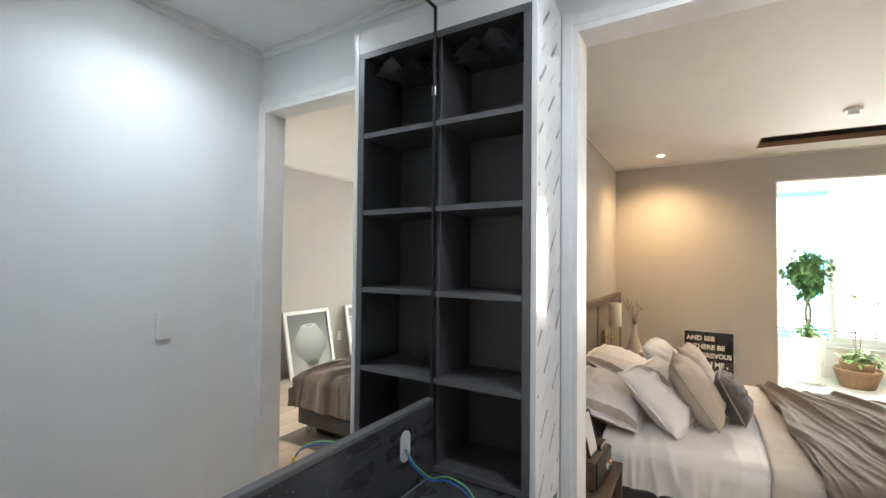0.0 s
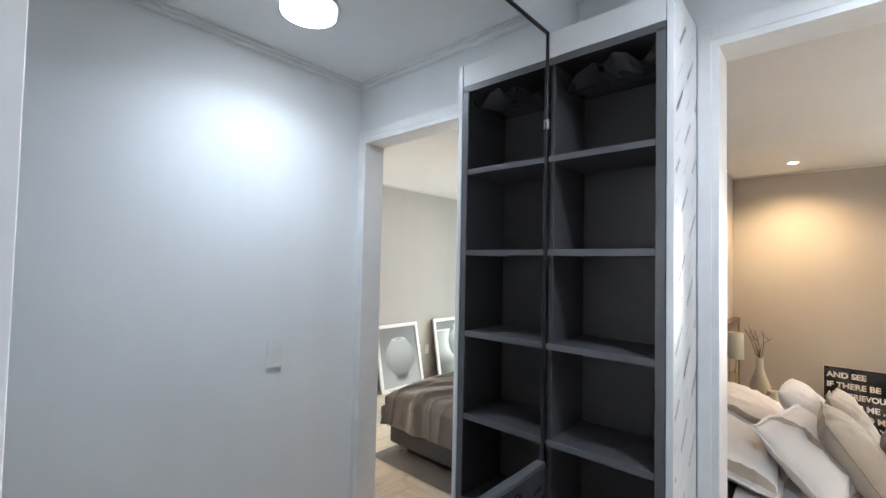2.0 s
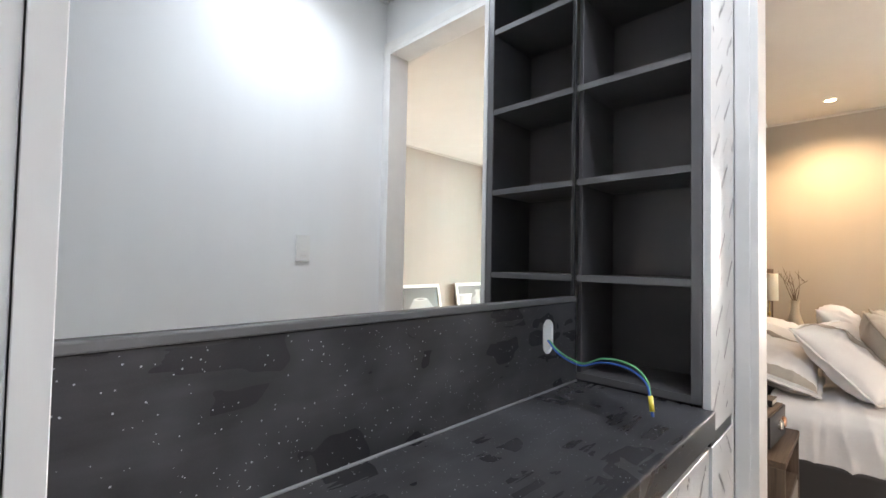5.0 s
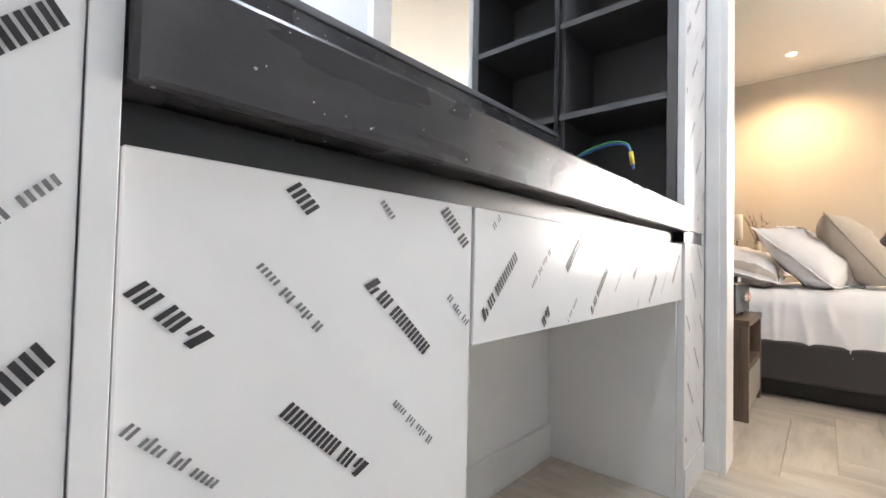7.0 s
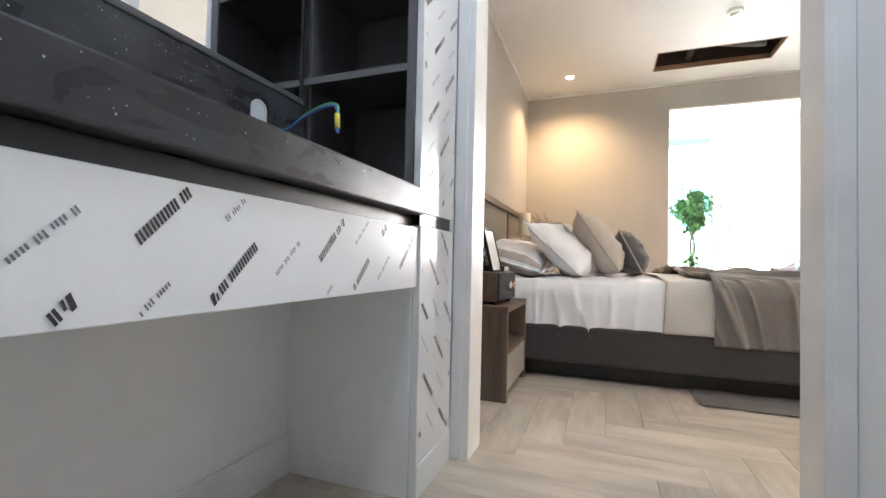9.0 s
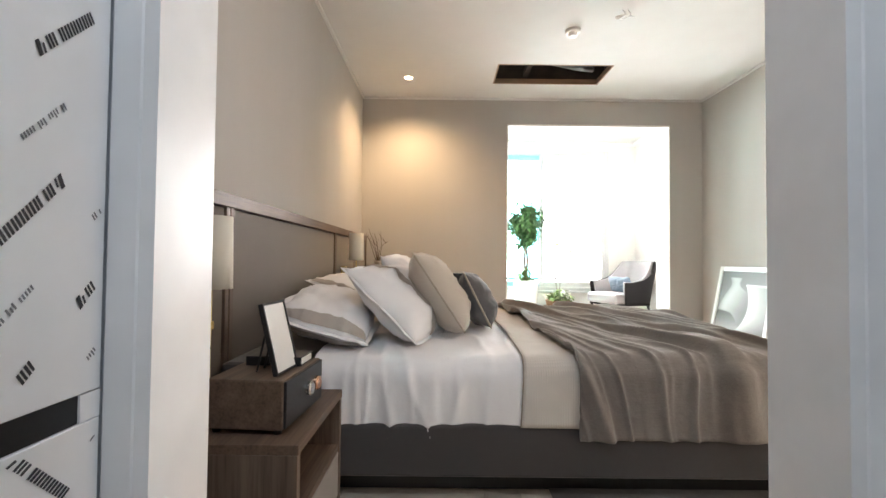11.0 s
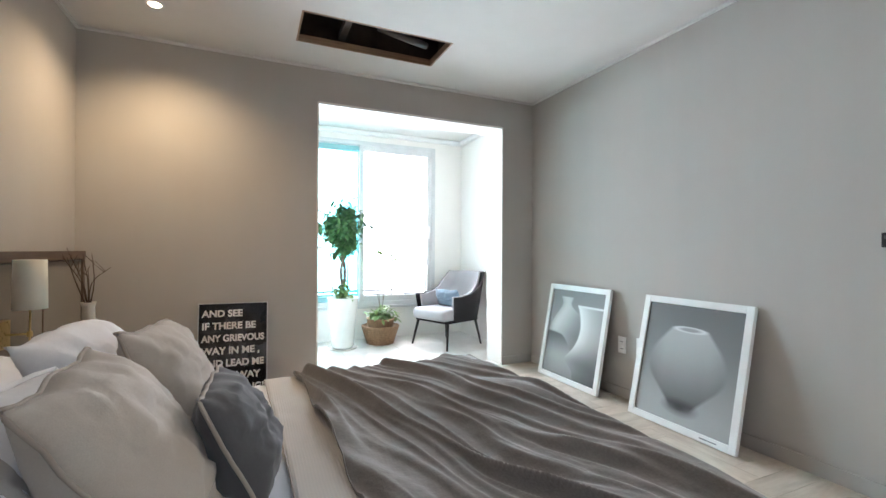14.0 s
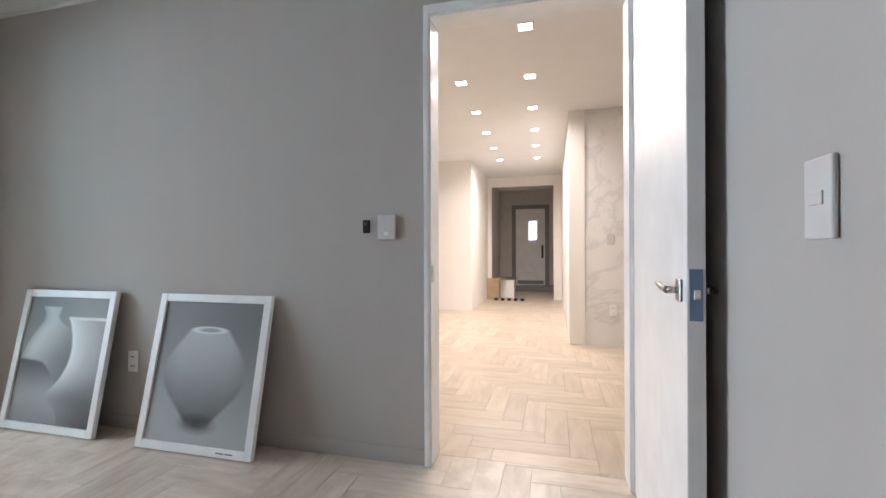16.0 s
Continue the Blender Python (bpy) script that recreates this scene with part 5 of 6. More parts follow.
def ceiling_cable():
    t = thing("ceiling_cable", "bare coiled cable ends hanging from the bedroom ceiling", "cable")
    for s in (0.0, 0.035):
        pts = curve_points([(s, 0, 0.0), (s + 0.02, 0.01, -0.03), (s - 0.03, 0.03, -0.05), (s - 0.05, -0.01, -0.055), (s - 0.01, -0.03, -0.06), (s + 0.05, 0.0, -0.05)], 6)
        part("wire", tube(pts, 0.003, 6), "plastic", t, smooth=True)
    t.matrix_world = pose(2.03, 2.86, H)


ceiling_cable()


def ceiling_hatch():
    t = thing("ceiling_hatch", "open rectangular ceiling cut-out for an air conditioner", "hatch")
    x0, x1, y0, y1 = cx0, cx1, cy0, cy1
    part("edge", box(x0, x1, y0, y0 + 0.012, H - 0.002, H + 0.045), "cut_edge", t, "raw brown board edge")
    part("edge", box(x0, x1, y1 - 0.012, y1, H - 0.002, H + 0.045), "cut_edge", t, "raw brown board edge")
    part("edge", box(x0, x0 + 0.012, y0 + 0.012, y1 - 0.012, H - 0.002, H + 0.045), "cut_edge", t, "raw brown board edge")
    part("edge", box(x1 - 0.012, x1, y0 + 0.012, y1 - 0.012, H - 0.002, H + 0.045), "cut_edge", t, "raw brown board edge")
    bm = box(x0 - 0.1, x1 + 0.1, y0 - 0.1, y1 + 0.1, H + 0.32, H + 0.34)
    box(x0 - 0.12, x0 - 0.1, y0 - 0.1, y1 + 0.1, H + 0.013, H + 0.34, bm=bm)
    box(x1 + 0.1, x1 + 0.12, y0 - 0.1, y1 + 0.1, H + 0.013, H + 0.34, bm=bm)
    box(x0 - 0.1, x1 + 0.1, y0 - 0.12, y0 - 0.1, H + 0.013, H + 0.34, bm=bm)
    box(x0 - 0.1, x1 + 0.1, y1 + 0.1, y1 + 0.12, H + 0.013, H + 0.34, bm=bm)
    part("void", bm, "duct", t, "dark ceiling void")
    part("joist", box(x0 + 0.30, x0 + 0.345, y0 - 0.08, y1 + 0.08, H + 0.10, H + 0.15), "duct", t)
    part("pipe", tube(curve_points([(x0 + 0.55, y1 - 0.10, H + 0.16), (x0 + 0.75, y1 - 0.16, H + 0.09), (x1 - 0.08, y1 - 0.10, H + 0.10)], 6), 0.025, 10), "charcoal_edge", t, "grey insulated pipe", smooth=True)


ceiling_hatch()

# ---------------------------------------------------------------- hall door


def hall_door():
    bm = box(3.520, 3.66, 1.579, 1.602, 0.0, 2.10, 0.001)
    box(3.520, 3.66, 0.698, 0.720, 0.0, 2.10, 0.001, bm=bm)
    box(3.520, 3.66, 0.698, 1.602, 2.10, 2.122, 0.001, bm=bm)
    for x0, x1 in ((3.512, 3.5295), (3.6505, 3.667)):
        box(x0, x1, 1.590, 1.612 if x0 < 3.6 else 1.640, 0.0, 2.155, 0.002, bm=bm)
        box(x0, x1, 0.660 if x0 < 3.6 else 0.655, 0.709, 0.0, 2.155, 0.002, bm=bm)
        box(x0, x1, 0.709, 1.590, 2.112, 2.155, 0.002, bm=bm)
    fr = structure("door_frame", bm, "trim", "white moulded frame of the hall doorway", "door frame")
    part("strike_plate", box(3.530, 3.556, 1.5765, 1.5792, 0.86, 0.94), "chrome", fr, "steel strike plate")
    t = thing("door_1", "white flush door standing wide open with satin lever handle", "door", kind="structure")
    W, T = 0.805, 0.040
    part("leaf", box(0.0, W, -T, 0.0, 0.008, 2.095, 0.002), "trim", t)
    part("latch_plate", box(W - 0.001, W + 0.0015, -T + 0.006, -0.006, 0.845, 0.965), "blue_metal", t, "latch plate in blue film")
    part("latch", box(W, W + 0.010, -T + 0.013, -0.013, 0.895, 0.918, 0.001), "chrome", t)
    for side in (-1, 1):
        y = 0.0 if side > 0 else -T
        h = part("handle", box(W - 0.075, W - 0.035, min(y, y + side * 0.008), max(y, y + side * 0.008), 0.884, 0.940, 0.003), "dark_metal", t, "small square rose plate")
        part("neck", tube([(W - 0.055, y + side * 0.006, 0.912), (W - 0.055, y + side * 0.031, 0.912)], 0.009, 12), "chrome", h, smooth=True)
        part("lever", tube(curve_points([(W - 0.050, y + side * 0.031, 0.912), (W - 0.10, y + side * 0.033, 0.914), (W - 0.165, y + side * 0.031, 0.922)], 6), 0.0090, 12, taper=0.75), "dark_metal", h, smooth=True)
    for z in (0.25, 1.05, 1.85):
        part("hinge", lathe([(0.007, -0.05), (0.007, 0.05)], 12, at=(0.0, 0.008, z)), "chrome", t)
    t.matrix_world = pose(3.506, 0.664, 0.0, 0, 0, 180) @ pose(0, 0, 0, 0, 0, -1.6)
    return t


hall_door()

# ---------------------------------------------------------------- balcony


def balcony_window():
    t = thing("window_1", "wide white sliding balcony window with two sashes", "window", kind="structure")
    x0, x1, z0, z1 = 0.98, 3.19, 0.40, 2.38
    y0, y1 = 6.10, 6.26
    fr = box(x0, x0 + 0.05, y0, y1, z0, z1, 0.003)
    box(x1 - 0.05, x1, y0, y1, z0, z1, 0.003, bm=fr)
    box(x0 + 0.05, x1 - 0.05, y0, y1, z0, z0 + 0.05, 0.003, bm=fr)
    box(x0 + 0.05, x1 - 0.05, y0, y1, z1 - 0.05, z1, 0.003, bm=fr)
    part("window_frame", fr, "window_white", t)
    part("window_sill", box(x0 - 0.03, x1 + 0.03, y0 - 0.03, y0 + 0.01, z0 - 0.03, z0, 0.004), "window_white", t)

    def sash(a, b, y, glass, wf, mat="window_white"):
        s = box(a, a + wf, y, y + 0.045, z0 + 0.045, z1 - 0.045, 0.003)
        box(b - wf, b, y, y + 0.045, z0 + 0.045, z1 - 0.045, 0.003, bm=s)
        box(a + wf, b - wf, y, y + 0.045, z0 + 0.045, z0 + 0.115, 0.003, bm=s)
        box(a + wf, b - wf, y, y + 0.045, z1 - 0.115, z1 - 0.045, 0.003, bm=s)
        o = part("sash", s, mat, t)
        g = part("pane", box(a + wf, b - wf, y + 0.018, y + 0.026, z0 + 0.115, z1 - 0.115), glass, o)
        g.visible_shadow = False
        return o
    r = sash(2.215, 3.145, 6.115, "glass", 0.055)
    sash(1.025, 2.27, 6.185, "glass_teal", 0.055, "sash_teal")
    part("sash_handle", box(3.10, 3.125, 6.098, 6.115, 1.22, 1.38, 0.004, 2), "plastic", r)
    g = part("teal_film_edge", box(2.02, 2.21, 6.170, 6.174, z0 + 0.12, z1 - 0.12), "glass_teal", t, "teal-tinted glass of the outer sash")
    g.visible_shadow = False
    return t


balcony_window()


def rail_outside():
    t = thing("balcony_railing", "thin dark metal railing outside the balcony window", "railing")
    for z in (0.55, 1.10):
        part("rail", tube([(0.98, 6.42, z), (3.19, 6.42, z)], 0.012, 8), "leg", t)
    for x in (1.0, 2.09, 3.17):
        part("bracket", box(x - 0.01, x + 0.01, 6.30, 6.43, 0.54, 0.56), "leg", t)
    for i in range(12):
        part("post", tube([(1.0 + i * 0.19, 6.42, 0.30), (1.0 + i * 0.19, 6.42, 1.10)], 0.007, 6), "leg", t)


def armchair():
    t = thing("armchair", "lilac-grey felt armchair with dark leather back and metal legs", "chair")
    # local: front is -x, width along y
    def shell(off, r_out):
        def f(u, v):
            a = radians(-118 + 236 * u)
            ca, sa = math.cos(a), math.sin(a)
            back = max(0.0, (ca + 0.15) / 1.15) if ca > -0.15 else 0.0
            top = 0.565 + 0.255 * min(1.0, back * 1.5) ** 1.6
            z = 0.30 + (top - 0.30) * v
            flare = 0.05 * v + 0.10 * back * v
            rx, ry = 0.27 + off + flare, 0.275 + off + 0.03 * v
            sgn = 1 if sa > 0 else -1
            return (rx * (abs(ca) ** 0.58) * (1 if ca > 0 else -1), ry * abs(sa) ** 0.58 * sgn, z)
        return f
    part("outer_shell", sheet(48, 14, shell(0.024, 0), 0.010), "chair_out", t, "dark leather outer shell", smooth=True)
    part("inner_shell", sheet(48, 14, shell(-0.020, 0), 0.022), "chair_in", t, "lilac-grey felt lining", smooth=True)
    bm = box(-0.320, 0.235, -0.258, 0.258, 0.30, 0.425, 0.045, 4)
    for v in bm.verts:
        if v.co.z > 0.36:
            v.co.z += 0.018 * math.cos(v.co.x * 5) * math.cos(v.co.y * 5)
    part("seat", bm, "chair_in", t, "lilac-grey felt seat cushion", smooth=True)
    part("seat_base", box(-0.27, 0.25, -0.25, 0.25, 0.275, 0.305, 0.01, 2), "chair_out", t)
    for x, y in ((-0.24, -0.23), (-0.24, 0.23), (0.22, -0.23), (0.22, 0.23)):
        part("leg", tube([(x, y, 0.285), (x * 1.22, y * 1.2, 0.0)], 0.017, 10, taper=0.6), "leg", t, smooth=True)
    t.matrix_world = pose(3.10, 5.50, 0, 0, 0, 22)
    return t


rail_outside()
armchair()
cushion("lumbar_cushion", "small steel-blue striped cushion on the armchair", "cushion", "cushion_blue", 0.38, 0.21, 0.10, Matrix.Translation((3.13, 5.50, 0.425)) @ Matrix.Rotation(radians(-68), 4, 'Z') @ Matrix.Rotation(radians(18), 4, 'X'), seed=9)


def leaves(count, center, radius, size, rng, squash=(1, 1, 1), droop=0.4, inner=0.35):
    """Many small pointed leaves in clumps round a centre."""
    bm = bmesh.new()
    clumps = []
    for _ in range(max(6, count // 16)):
        d = Vector((rng.gauss(0, 1), rng.gauss(0, 1), rng.gauss(0, 1))).normalized()
        clumps.append(Vector(center) + Vector([d[i] * radius * squash[i] * rng.uniform(inner, 1.0) for i in range(3)]))
    for _ in range(count):
        c = rng.choice(clumps) + Vector([rng.gauss(0, radius * 0.17) for _ in range(3)])
        d = Vector((rng.uniform(-1, 1), rng.uniform(-1, 1), rng.uniform(-droop - 0.4, 0.5))).normalized()
        s = d.cross(Vector((0, 0, 1))).normalized()
        up = s.cross(d)
        L = size * rng.uniform(0.7, 1.3)
        w = L * 0.21
        pts = [c, c + d * L * 0.35 + s * w + up * L * 0.05, c + d * L * 0.75 + s * w * 0.7 - up * L * 0.01, c + d * L - up * L * 0.10, c + d * L * 0.75 - s * w * 0.7 - up * L * 0.01, c + d * L * 0.35 - s * w + up * L * 0.05]
        mid = [c + d * L * 0.35 - up * L * 0.02, c + d * L * 0.75 - up * L * 0.05]
        v = [bm.verts.new(p) for p in pts]
        m0, m1 = bm.verts.new(mid[0]), bm.verts.new(mid[1])
        for q in ((v[0], v[1], m0), (v[1], v[2], m1, m0), (v[2], v[3], m1), (v[3], v[4], m1), (v[4], v[5], m0, m1), (v[5], v[0], m0)):
            bm.faces.new(q)
    return bm


def planter_tree():
    rng = random.Random(12)
    t = thing("planter", "tall white tapered ceramic planter on a saucer", "planter")
    part("pot", lathe([(0.105, 0.012), (0.118, 0.03), (0.165, 0.54), (0.168, 0.555), (0.155, 0.555), (0.150, 0.52)], 36), "ceramic", t, smooth=True)
    part("saucer", lathe([(0.13, 0.0), (0.155, 0.004), (0.158, 0.018), (0.148, 0.016), (0.12, 0.010)], 32), "ceramic", t, smooth=True)
    t.matrix_world = pose(1.945, 5.72, 0)
    p = thing("money_tree", "bushy green potted tree with a bare grey trunk", "plant")
    part("soil", lathe([(0.149, 0.515), (0.149, 0.525), (0.02, 0.532)], 28), "soil", p)
    for k in range(2):
        a = k * math.pi
        pts = [(0.022 * math.cos(a + s * 5), 0.022 * math.sin(a + s * 5), 0.51 + 0.52 * s) for s in [i / 14 for i in range(15)]]
        part("trunk", tube(pts, 0.020, 8, taper=0.75), "bark", p, "braided grey trunk", smooth=True)
    for i in range(9):
        a = i * 2.4
        z = 0.98 + 0.03 * i
        tip = (0.17 * math.cos(a), 0.17 * math.sin(a), z + rng.uniform(0.12, 0.28))
        part("limb", tube(curve_points([(0, 0, z - 0.02), (0.05 * math.cos(a), 0.05 * math.sin(a), z + 0.08), tip], 4), 0.009, 6, taper=0.4), "bark", p)
    part("crown", leaves(1700, (0, 0, 1.33), 0.27, 0.085, rng, (1.12, 1.12, 0.80), 0.4, 0.1), "leaf", p, "dense small green leaves")
    part("lower_crown", leaves(420, (0, 0, 1.12), 0.15, 0.080, rng, (1, 1, 0.95)), "leaf", p, "thinner leaves below the crown")
    part("underplanting", leaves(130, (0, 0, 0.63), 0.13, 0.075, rng, (1, 1, 0.6)), "leaf_pale", p, "fresh light green leaves")
    p.matrix_world = pose(1.945, 5.72, 0)


planter_tree()


def basket_plant():
    rng = random.Random(15)
    t = thing("wicker_basket", "round low brown wicker basket holding an inner pot", "basket")
    part("body", lathe([(0.125, 0.0), (0.145, 0.015), (0.180, 0.10), (0.200, 0.185), (0.208, 0.200), (0.195, 0.205), (0.17, 0.19)], 36), "wicker", t, smooth=False)
    for k in range(9):
        z = 0.015 + k * 0.0215
        r = 0.143 + 0.062 * z / 0.19
        ring = [(r * math.cos(a), r * math.sin(a), z + 0.004 * math.sin(a * 12 + k * 3.1)) for a in [2 * math.pi * i / 36 for i in range(37)]]
        part("strand", tube(ring, 0.009, 6), "wicker", t)
    part("rim", tube([(0.205 * math.cos(a), 0.205 * math.sin(a), 0.203) for a in [2 * math.pi * i / 36 for i in range(37)]], 0.012, 8), "wicker", t, "thick plaited rim", smooth=True)
    part("liner_pot", lathe([(0.12, 0.10), (0.158, 0.28), (0.163, 0.295), (0.150, 0.295), (0.14, 0.25)], 32), "wicker", t, "inner woven pot", smooth=True)
    t.matrix_world = pose(2.39, 5.80, 0)
    p = thing("leafy_plant", "spindly light green plant growing in the wicker basket", "plant")
    part("soil", lathe([(0.13, 0.24), (0.13, 0.252), (0.02, 0.256)], 24), "soil", p)
    part("low_leaves", leaves(170, (0, 0, 0.34), 0.17, 0.085, rng, (1, 1, 0.42)), "leaf_pale", p, "low light green leaves")
    for i in range(4):
        a = i * 1.7
        tip = (0.14 * math.cos(a), 0.10 * math.sin(a), 0.95 + 0.1 * math.sin(i * 2.0))
        part("stem", tube(curve_points([(0.01 * i, 0, 0.25), (0.05 * math.cos(a), 0.05 * math.sin(a), 0.6), tip], 5), 0.004, 6, taper=0.5), "bark", p)
    part("upper_leaves", leaves(150, (0.02, 0, 0.86), 0.23, 0.055, rng, (1, 0.8, 0.95)), "leaf_pale", p, "sparse upper leaves")
    p.matrix_world = pose(2.39, 5.80, 0)


basket_plant()

# ---------------------------------------------------------------- hall
structure("wall_hall_south", box(3.65, 6.4, -1.42, -1.30, -0.02, 2.6), "white_wall", "white papered hall wall", "wall")
structure("wall_hall_north", box(3.65, 8.6, 4.47, 4.60, -0.02, 2.6), "white_wall", "white papered wall of the living area", "wall")
structure("wall_marble", box(6.40, 6.52, -1.30, 0.70, -0.02, 2.6), "marble", "white veined marble panel wall in the hall", "wall")
bm = box(6.385, 6.52, 0.70, 0.86, -0.02, 2.6)
box(6.52, 10.6, 0.76, 0.86, -0.02, 2.6, bm=bm)
structure("wall_corridor_south", bm, "white_wall", "white corridor wall towards the entrance", "wall")
bm = box(8.60, 8.72, 2.34, 4.47, -0.02, 2.6)
box(8.72, 10.6, 2.34, 2.44, -0.02, 2.6, bm=bm)
structure("wall_corridor_north", bm, "white_wall", "white corridor wall and end face", "wall")
bm = box(10.45, 10.55, 0.86, 1.02, -0.02, 2.6)
box(10.45, 10.55, 2.26, 2.34, -0.02, 2.6, bm=bm)
box(10.45, 10.55, 1.02, 2.26, 2.30, 2.6, bm=bm)
structure("wall_vestibule_front", bm, "white_wall", "white surround of the entrance vestibule", "wall")
bm = box(10.55, 12.75, 0.86, 0.98, -0.02, 2.6)
box(10.55, 12.75, 2.34, 2.46, -0.02, 2.6, bm=bm)
box(12.60, 12.75, 0.98, 2.34, -0.02, 2.6, bm=bm)
structure("wall_vestibule", bm, "vestibule", "greige panelled entrance vestibule walls", "wall")
bm = box(7.35, 7.42, 0.859, 0.875, 0.0, 2.15)
box(8.22, 8.29, 0.859, 0.875, 0.0, 2.15, bm=bm)
box(7.42, 8.22, 0.859, 0.875, 2.08, 2.15, bm=bm)
structure("trim_corridor_door", bm, "trim", "white door casing in the corridor", "trim")


def inner_door(m, label):
    t = thing("door_2", label, "door", kind="structure")
    part("leaf", box(-0.40, 0.40, 0.0, 0.006, 0.01, 2.08), "trim", t)
    part("handle", tube([(0.32, 0.03, 0.95), (0.22, 0.03, 0.95)], 0.008, 8), "chrome", t)
    t.matrix_world = m


inner_door(pose(7.82, 0.861, 0.0), "closed white corridor door")
bm = box(3.652, 3.664, 1.66, 4.47, 0.0, 0.075, 0.002)
structure("baseboard_hall", bm, "trim", "white hall baseboard", "baseboard")


def entrance_door():
    t = thing("entrance_door", "pale entrance door with a small bright window and dark frame", "door")
    part("frame", box(12.555, 12.60, 1.12, 1.22, 0.12, 2.03), "grey_frame", t, "dark grey frame")
    part("frame", box(12.555, 12.60, 1.94, 2.04, 0.12, 2.03), "grey_frame", t, "dark grey frame")
    part("frame", box(12.555, 12.60, 1.12, 2.04, 2.03, 2.13), "grey_frame", t, "dark grey frame")
    part("leaf", box(12.565, 12.595, 1.22, 1.94, 0.12, 2.03, 0.002), "grey_door", t)
    part("window", box(12.558, 12.566, 1.42, 1.62, 1.25, 1.72), "frosted", t, "bright frosted pane")
    part("lock", box(12.545, 12.565, 1.26, 1.31, 0.80, 1.12, 0.004), "black", t, "black digital lock")
    part("kick_plate", box(12.556, 12.565, 1.26, 1.90, 0.15, 0.24), "grey_frame", t)
    part("step", box(12.2, 12.60, 0.98, 2.34, 0.0, 0.12), "grey_frame", t, "dark grey step")


entrance_door()


def hall_box():
    t = thing("carton", "open cardboard carton on the entrance floor", "box")
    part("body", box(10.30, 10.62, 2.10, 2.34, 0.0, 0.42), "cardboard", t)
    part("flap", box(10.30, 10.62, 1.98, 2.10, 0.41, 0.416), "cardboard", t)
    s = thing("shoe_cabinet", "low white shoe cabinet with a dark top", "cabinet")
    part("body", box(10.66, 10.98, 1.82, 2.16, 0.0, 0.38), "panel", s)
    part("top", box(10.64, 11.0, 1.80, 2.18, 0.38, 0.42), "charcoal", s)
    m = thing("shoe_rack", "row of dark slippers lying on the hall floor", "slippers")
    for i in range(5):
        y = 1.62 + i * 0.13
        part("slipper", moved(lathe([(0.03, 0.0), (0.045, 0.02), (0.03, 0.045)], 14), Matrix.Translation((10.2, y, 0.0)) @ Matrix.Diagonal((2.2, 1.0, 1.0, 1.0))), "black", m)


hall_box()
first = None
for i in range(6):
    for row, y in ((0, 1.20), (1, 1.80)):
        if row and not i:
            continue
        m = pose(4.5 + 0.84 * i, y + 0.015 * i, H, 0, 0, 0)
        if first is None:
            first = downlight("hall_downlight", m, True, "bulb_hall", "square warm-white recessed hall downlight, switched on", "hall downlights")
        else:
            copy_thing(first, m)
copy_thing(first, pose(5.9, 0.31, H))
wall_socket(pose(6.399, 0.42, 0.37, 0, 0, -90), "white wall socket on the marble panel")
switch_plate("white switch on the marble hall panel", pose(6.399, 0.44, 1.12, 0, 0, -90), 1)

# ---------------------------------------------------------------- outside
structure("ground", box(-60, 60, 6.6, 120, -3.2, -3.0), "ground", "pale paving outside the window", "ground")

# ---------------------------------------------------------------- floor planks
PW, PL = 0.125, 0.50


def plank_mesh(name, w, d, mat):
    """A plank with slightly rounded long edges, top at z 0."""
    bm = box(-w / 2 + 0.0005, w / 2 - 0.0005, -d / 2 + 0.0005, d / 2 - 0.0005, -0.008, 0.0)
    top = [e for e in bm.edges if all(v.co.z > -0.001 for v in e.verts)]
    bmesh.ops.bevel(bm, geom=top, offset=0.0009, segments=1, affect='EDGES')
    me = bpy.data.meshes.new(name)
    bm.to_mesh(me)
    bm.free()
    me.materials.append(M[mat])
    return me


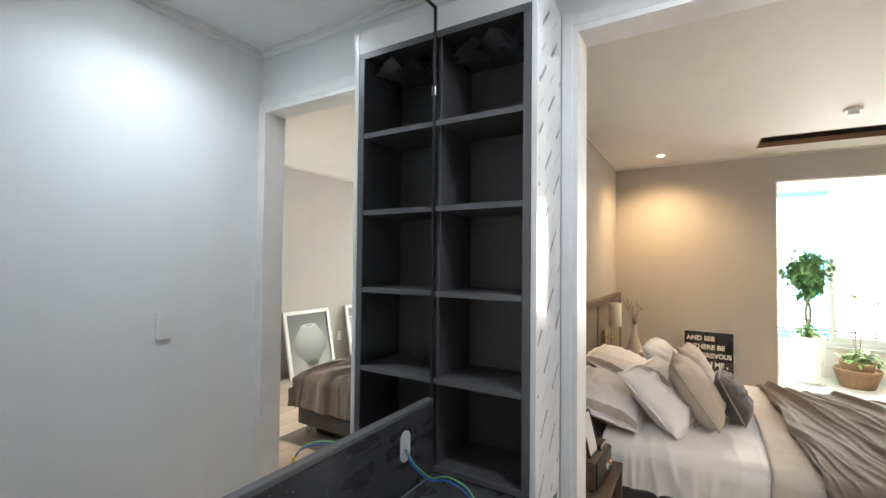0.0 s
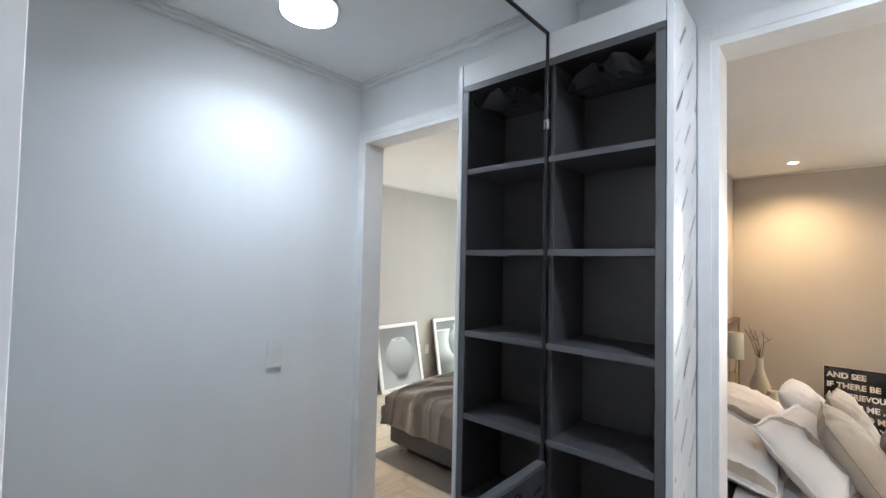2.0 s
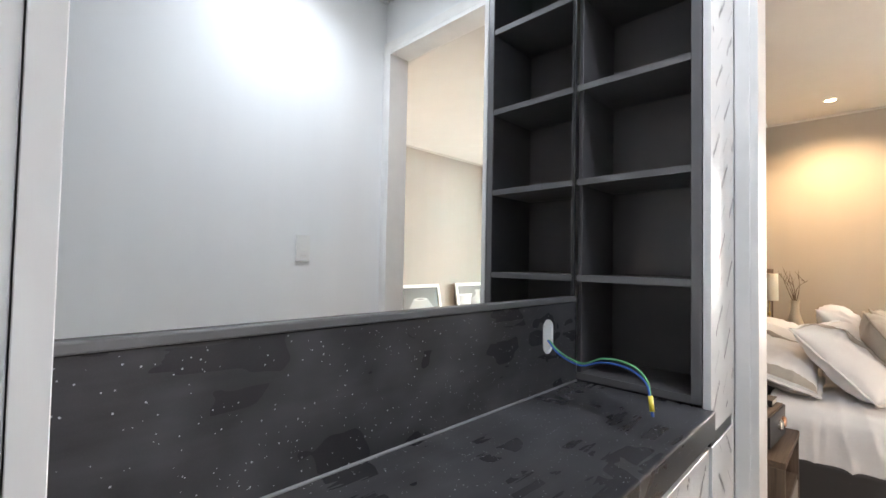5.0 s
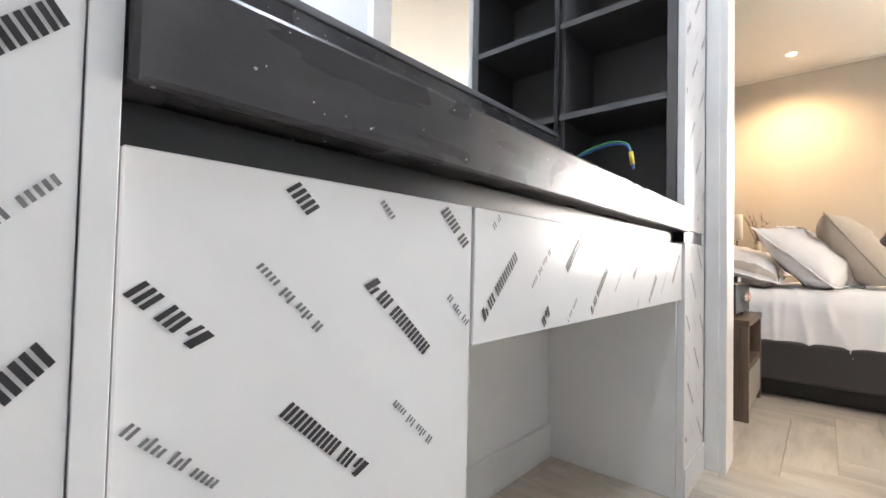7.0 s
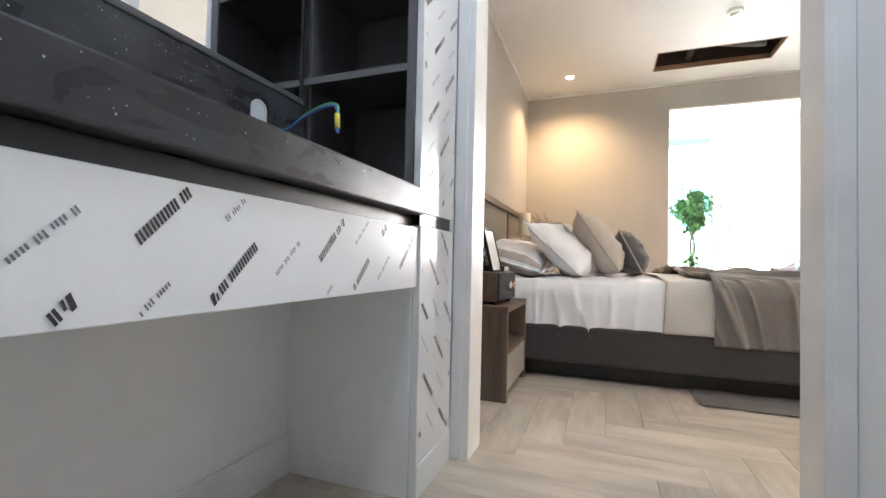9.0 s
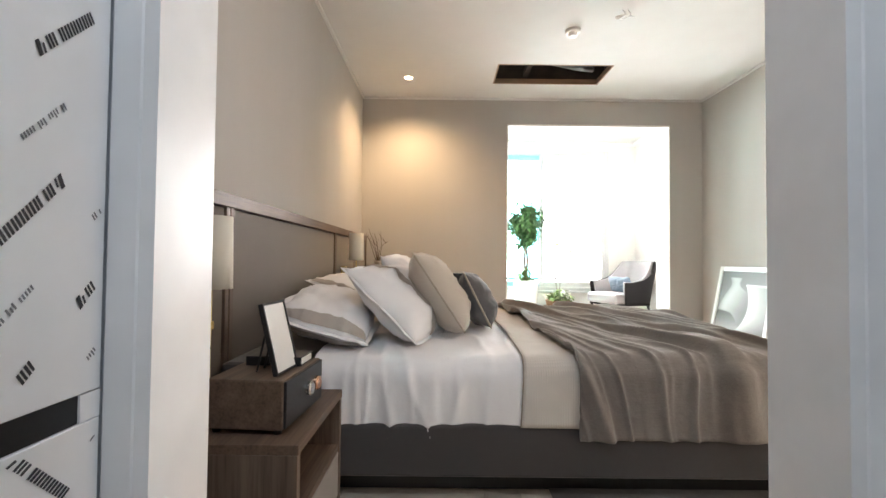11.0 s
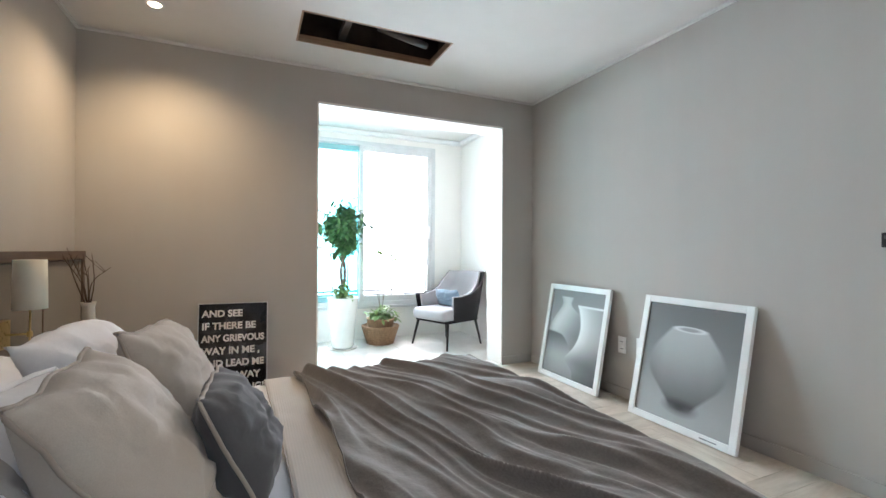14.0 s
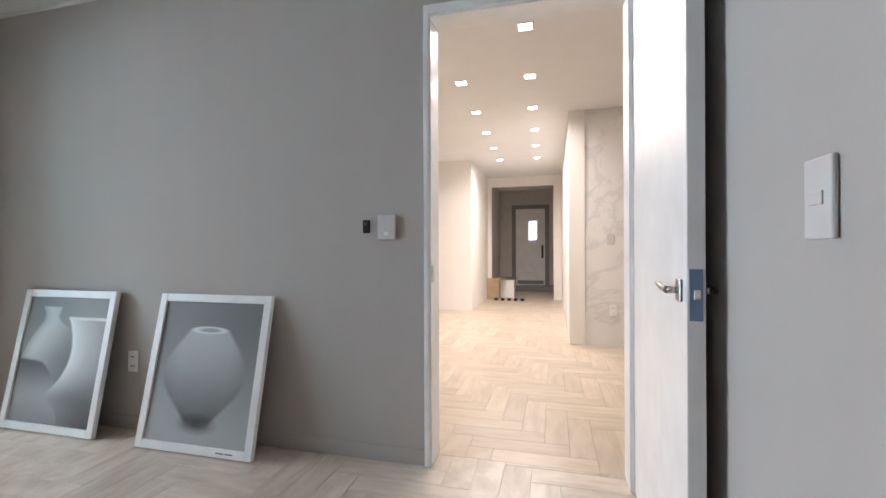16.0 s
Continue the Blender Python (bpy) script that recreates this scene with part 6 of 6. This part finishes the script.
def herringbone(x0, x1, y0, y1, floor_ob, mat, single, limit):
    """Herringbone planks over a rectangle; those whose middle passes single() are objects of their own, the rest one mesh."""
    flat = plank_mesh("plank", PL, PW, mat)
    rest = bmesh.new()
    count = 0
    n = int((abs(x1 - x0) + abs(y1 - y0)) / PW) + 8
    for i in range(-n, n):
        for j in range(-n, n):
            ox, oy = x0 + i * PW + j * PL, y0 + i * PW - j * PL
            for turned, (a, b, c, d) in ((False, (ox, ox + PL, oy, oy + PW)), (True, (ox + PL, ox + PL + PW, oy + PW - PL, oy + PW))):
                if b <= x0 or a >= x1 or d <= y0 or c >= y1:
                    continue
                whole = a >= x0 and b <= x1 and c >= y0 and d <= y1
                mx, my = (a + b) / 2, (c + d) / 2
                if whole and count < limit and single(mx, my):
                    ob = new("plank", flat)
                    ob.matrix_world = pose(mx, my, 0, 0, 0, 90 if turned else 0)
                    ob.parent = floor_ob
                    count += 1
                else:
                    aa, bb, cc, dd = max(a, x0) + 0.0005, min(b, x1) - 0.0005, max(c, y0) + 0.0005, min(d, y1) - 0.0005
                    if bb - aa < 0.002 or dd - cc < 0.002:
                        continue
                    v = [rest.verts.new(p) for p in ((aa, cc, 0), (bb, cc, 0), (bb, dd, 0), (aa, dd, 0), (aa, cc, -0.007), (bb, cc, -0.007), (bb, dd, -0.007), (aa, dd, -0.007))]
                    for q in ((0, 1, 2, 3), (0, 4, 5, 1), (1, 5, 6, 2), (2, 6, 7, 3), (3, 7, 4, 0)):
                        rest.faces.new([v[k] for k in q])
    o = part("planks", rest, mat + "_rest", floor_ob)
    o["kind"] = "stuff"


M["oak_rest"] = oak("light_oak_rest", (0.51, 0.425, 0.325), (0.62, 0.54, 0.435), True)
M["oak_bed_rest"] = oak("pale_oak_rest", (0.47, 0.395, 0.315), (0.66, 0.585, 0.49), True)
floors = {o.name: o for o in scene.collection.objects if o.name.startswith("floor")}
herringbone(0.0, 3.65, -2.0, 4.47, floors["floor"], "oak_bed", lambda x, y: (x < 2.3 and -0.6 < y < 1.65) or (x > 2.2 and 0.7 < y < 3.2), 290)
herringbone(3.65, 12.2, -1.3, 4.47, floors["floor_hall"], "oak", lambda x, y: x < 6.6 and 0.5 < y < 2.4, 250)
for i in range(5):
    for j in range(3):
        x0, y0 = 0.70 + i * 0.6, 4.47 + j * 0.6
        bm = box(x0 + 0.001, min(x0 + 0.599, 3.70), y0 + 0.001, min(y0 + 0.599, 6.12), -0.006, 0.0, 0.001)
        part("tile", bm, "tile", floors["floor_balcony"])
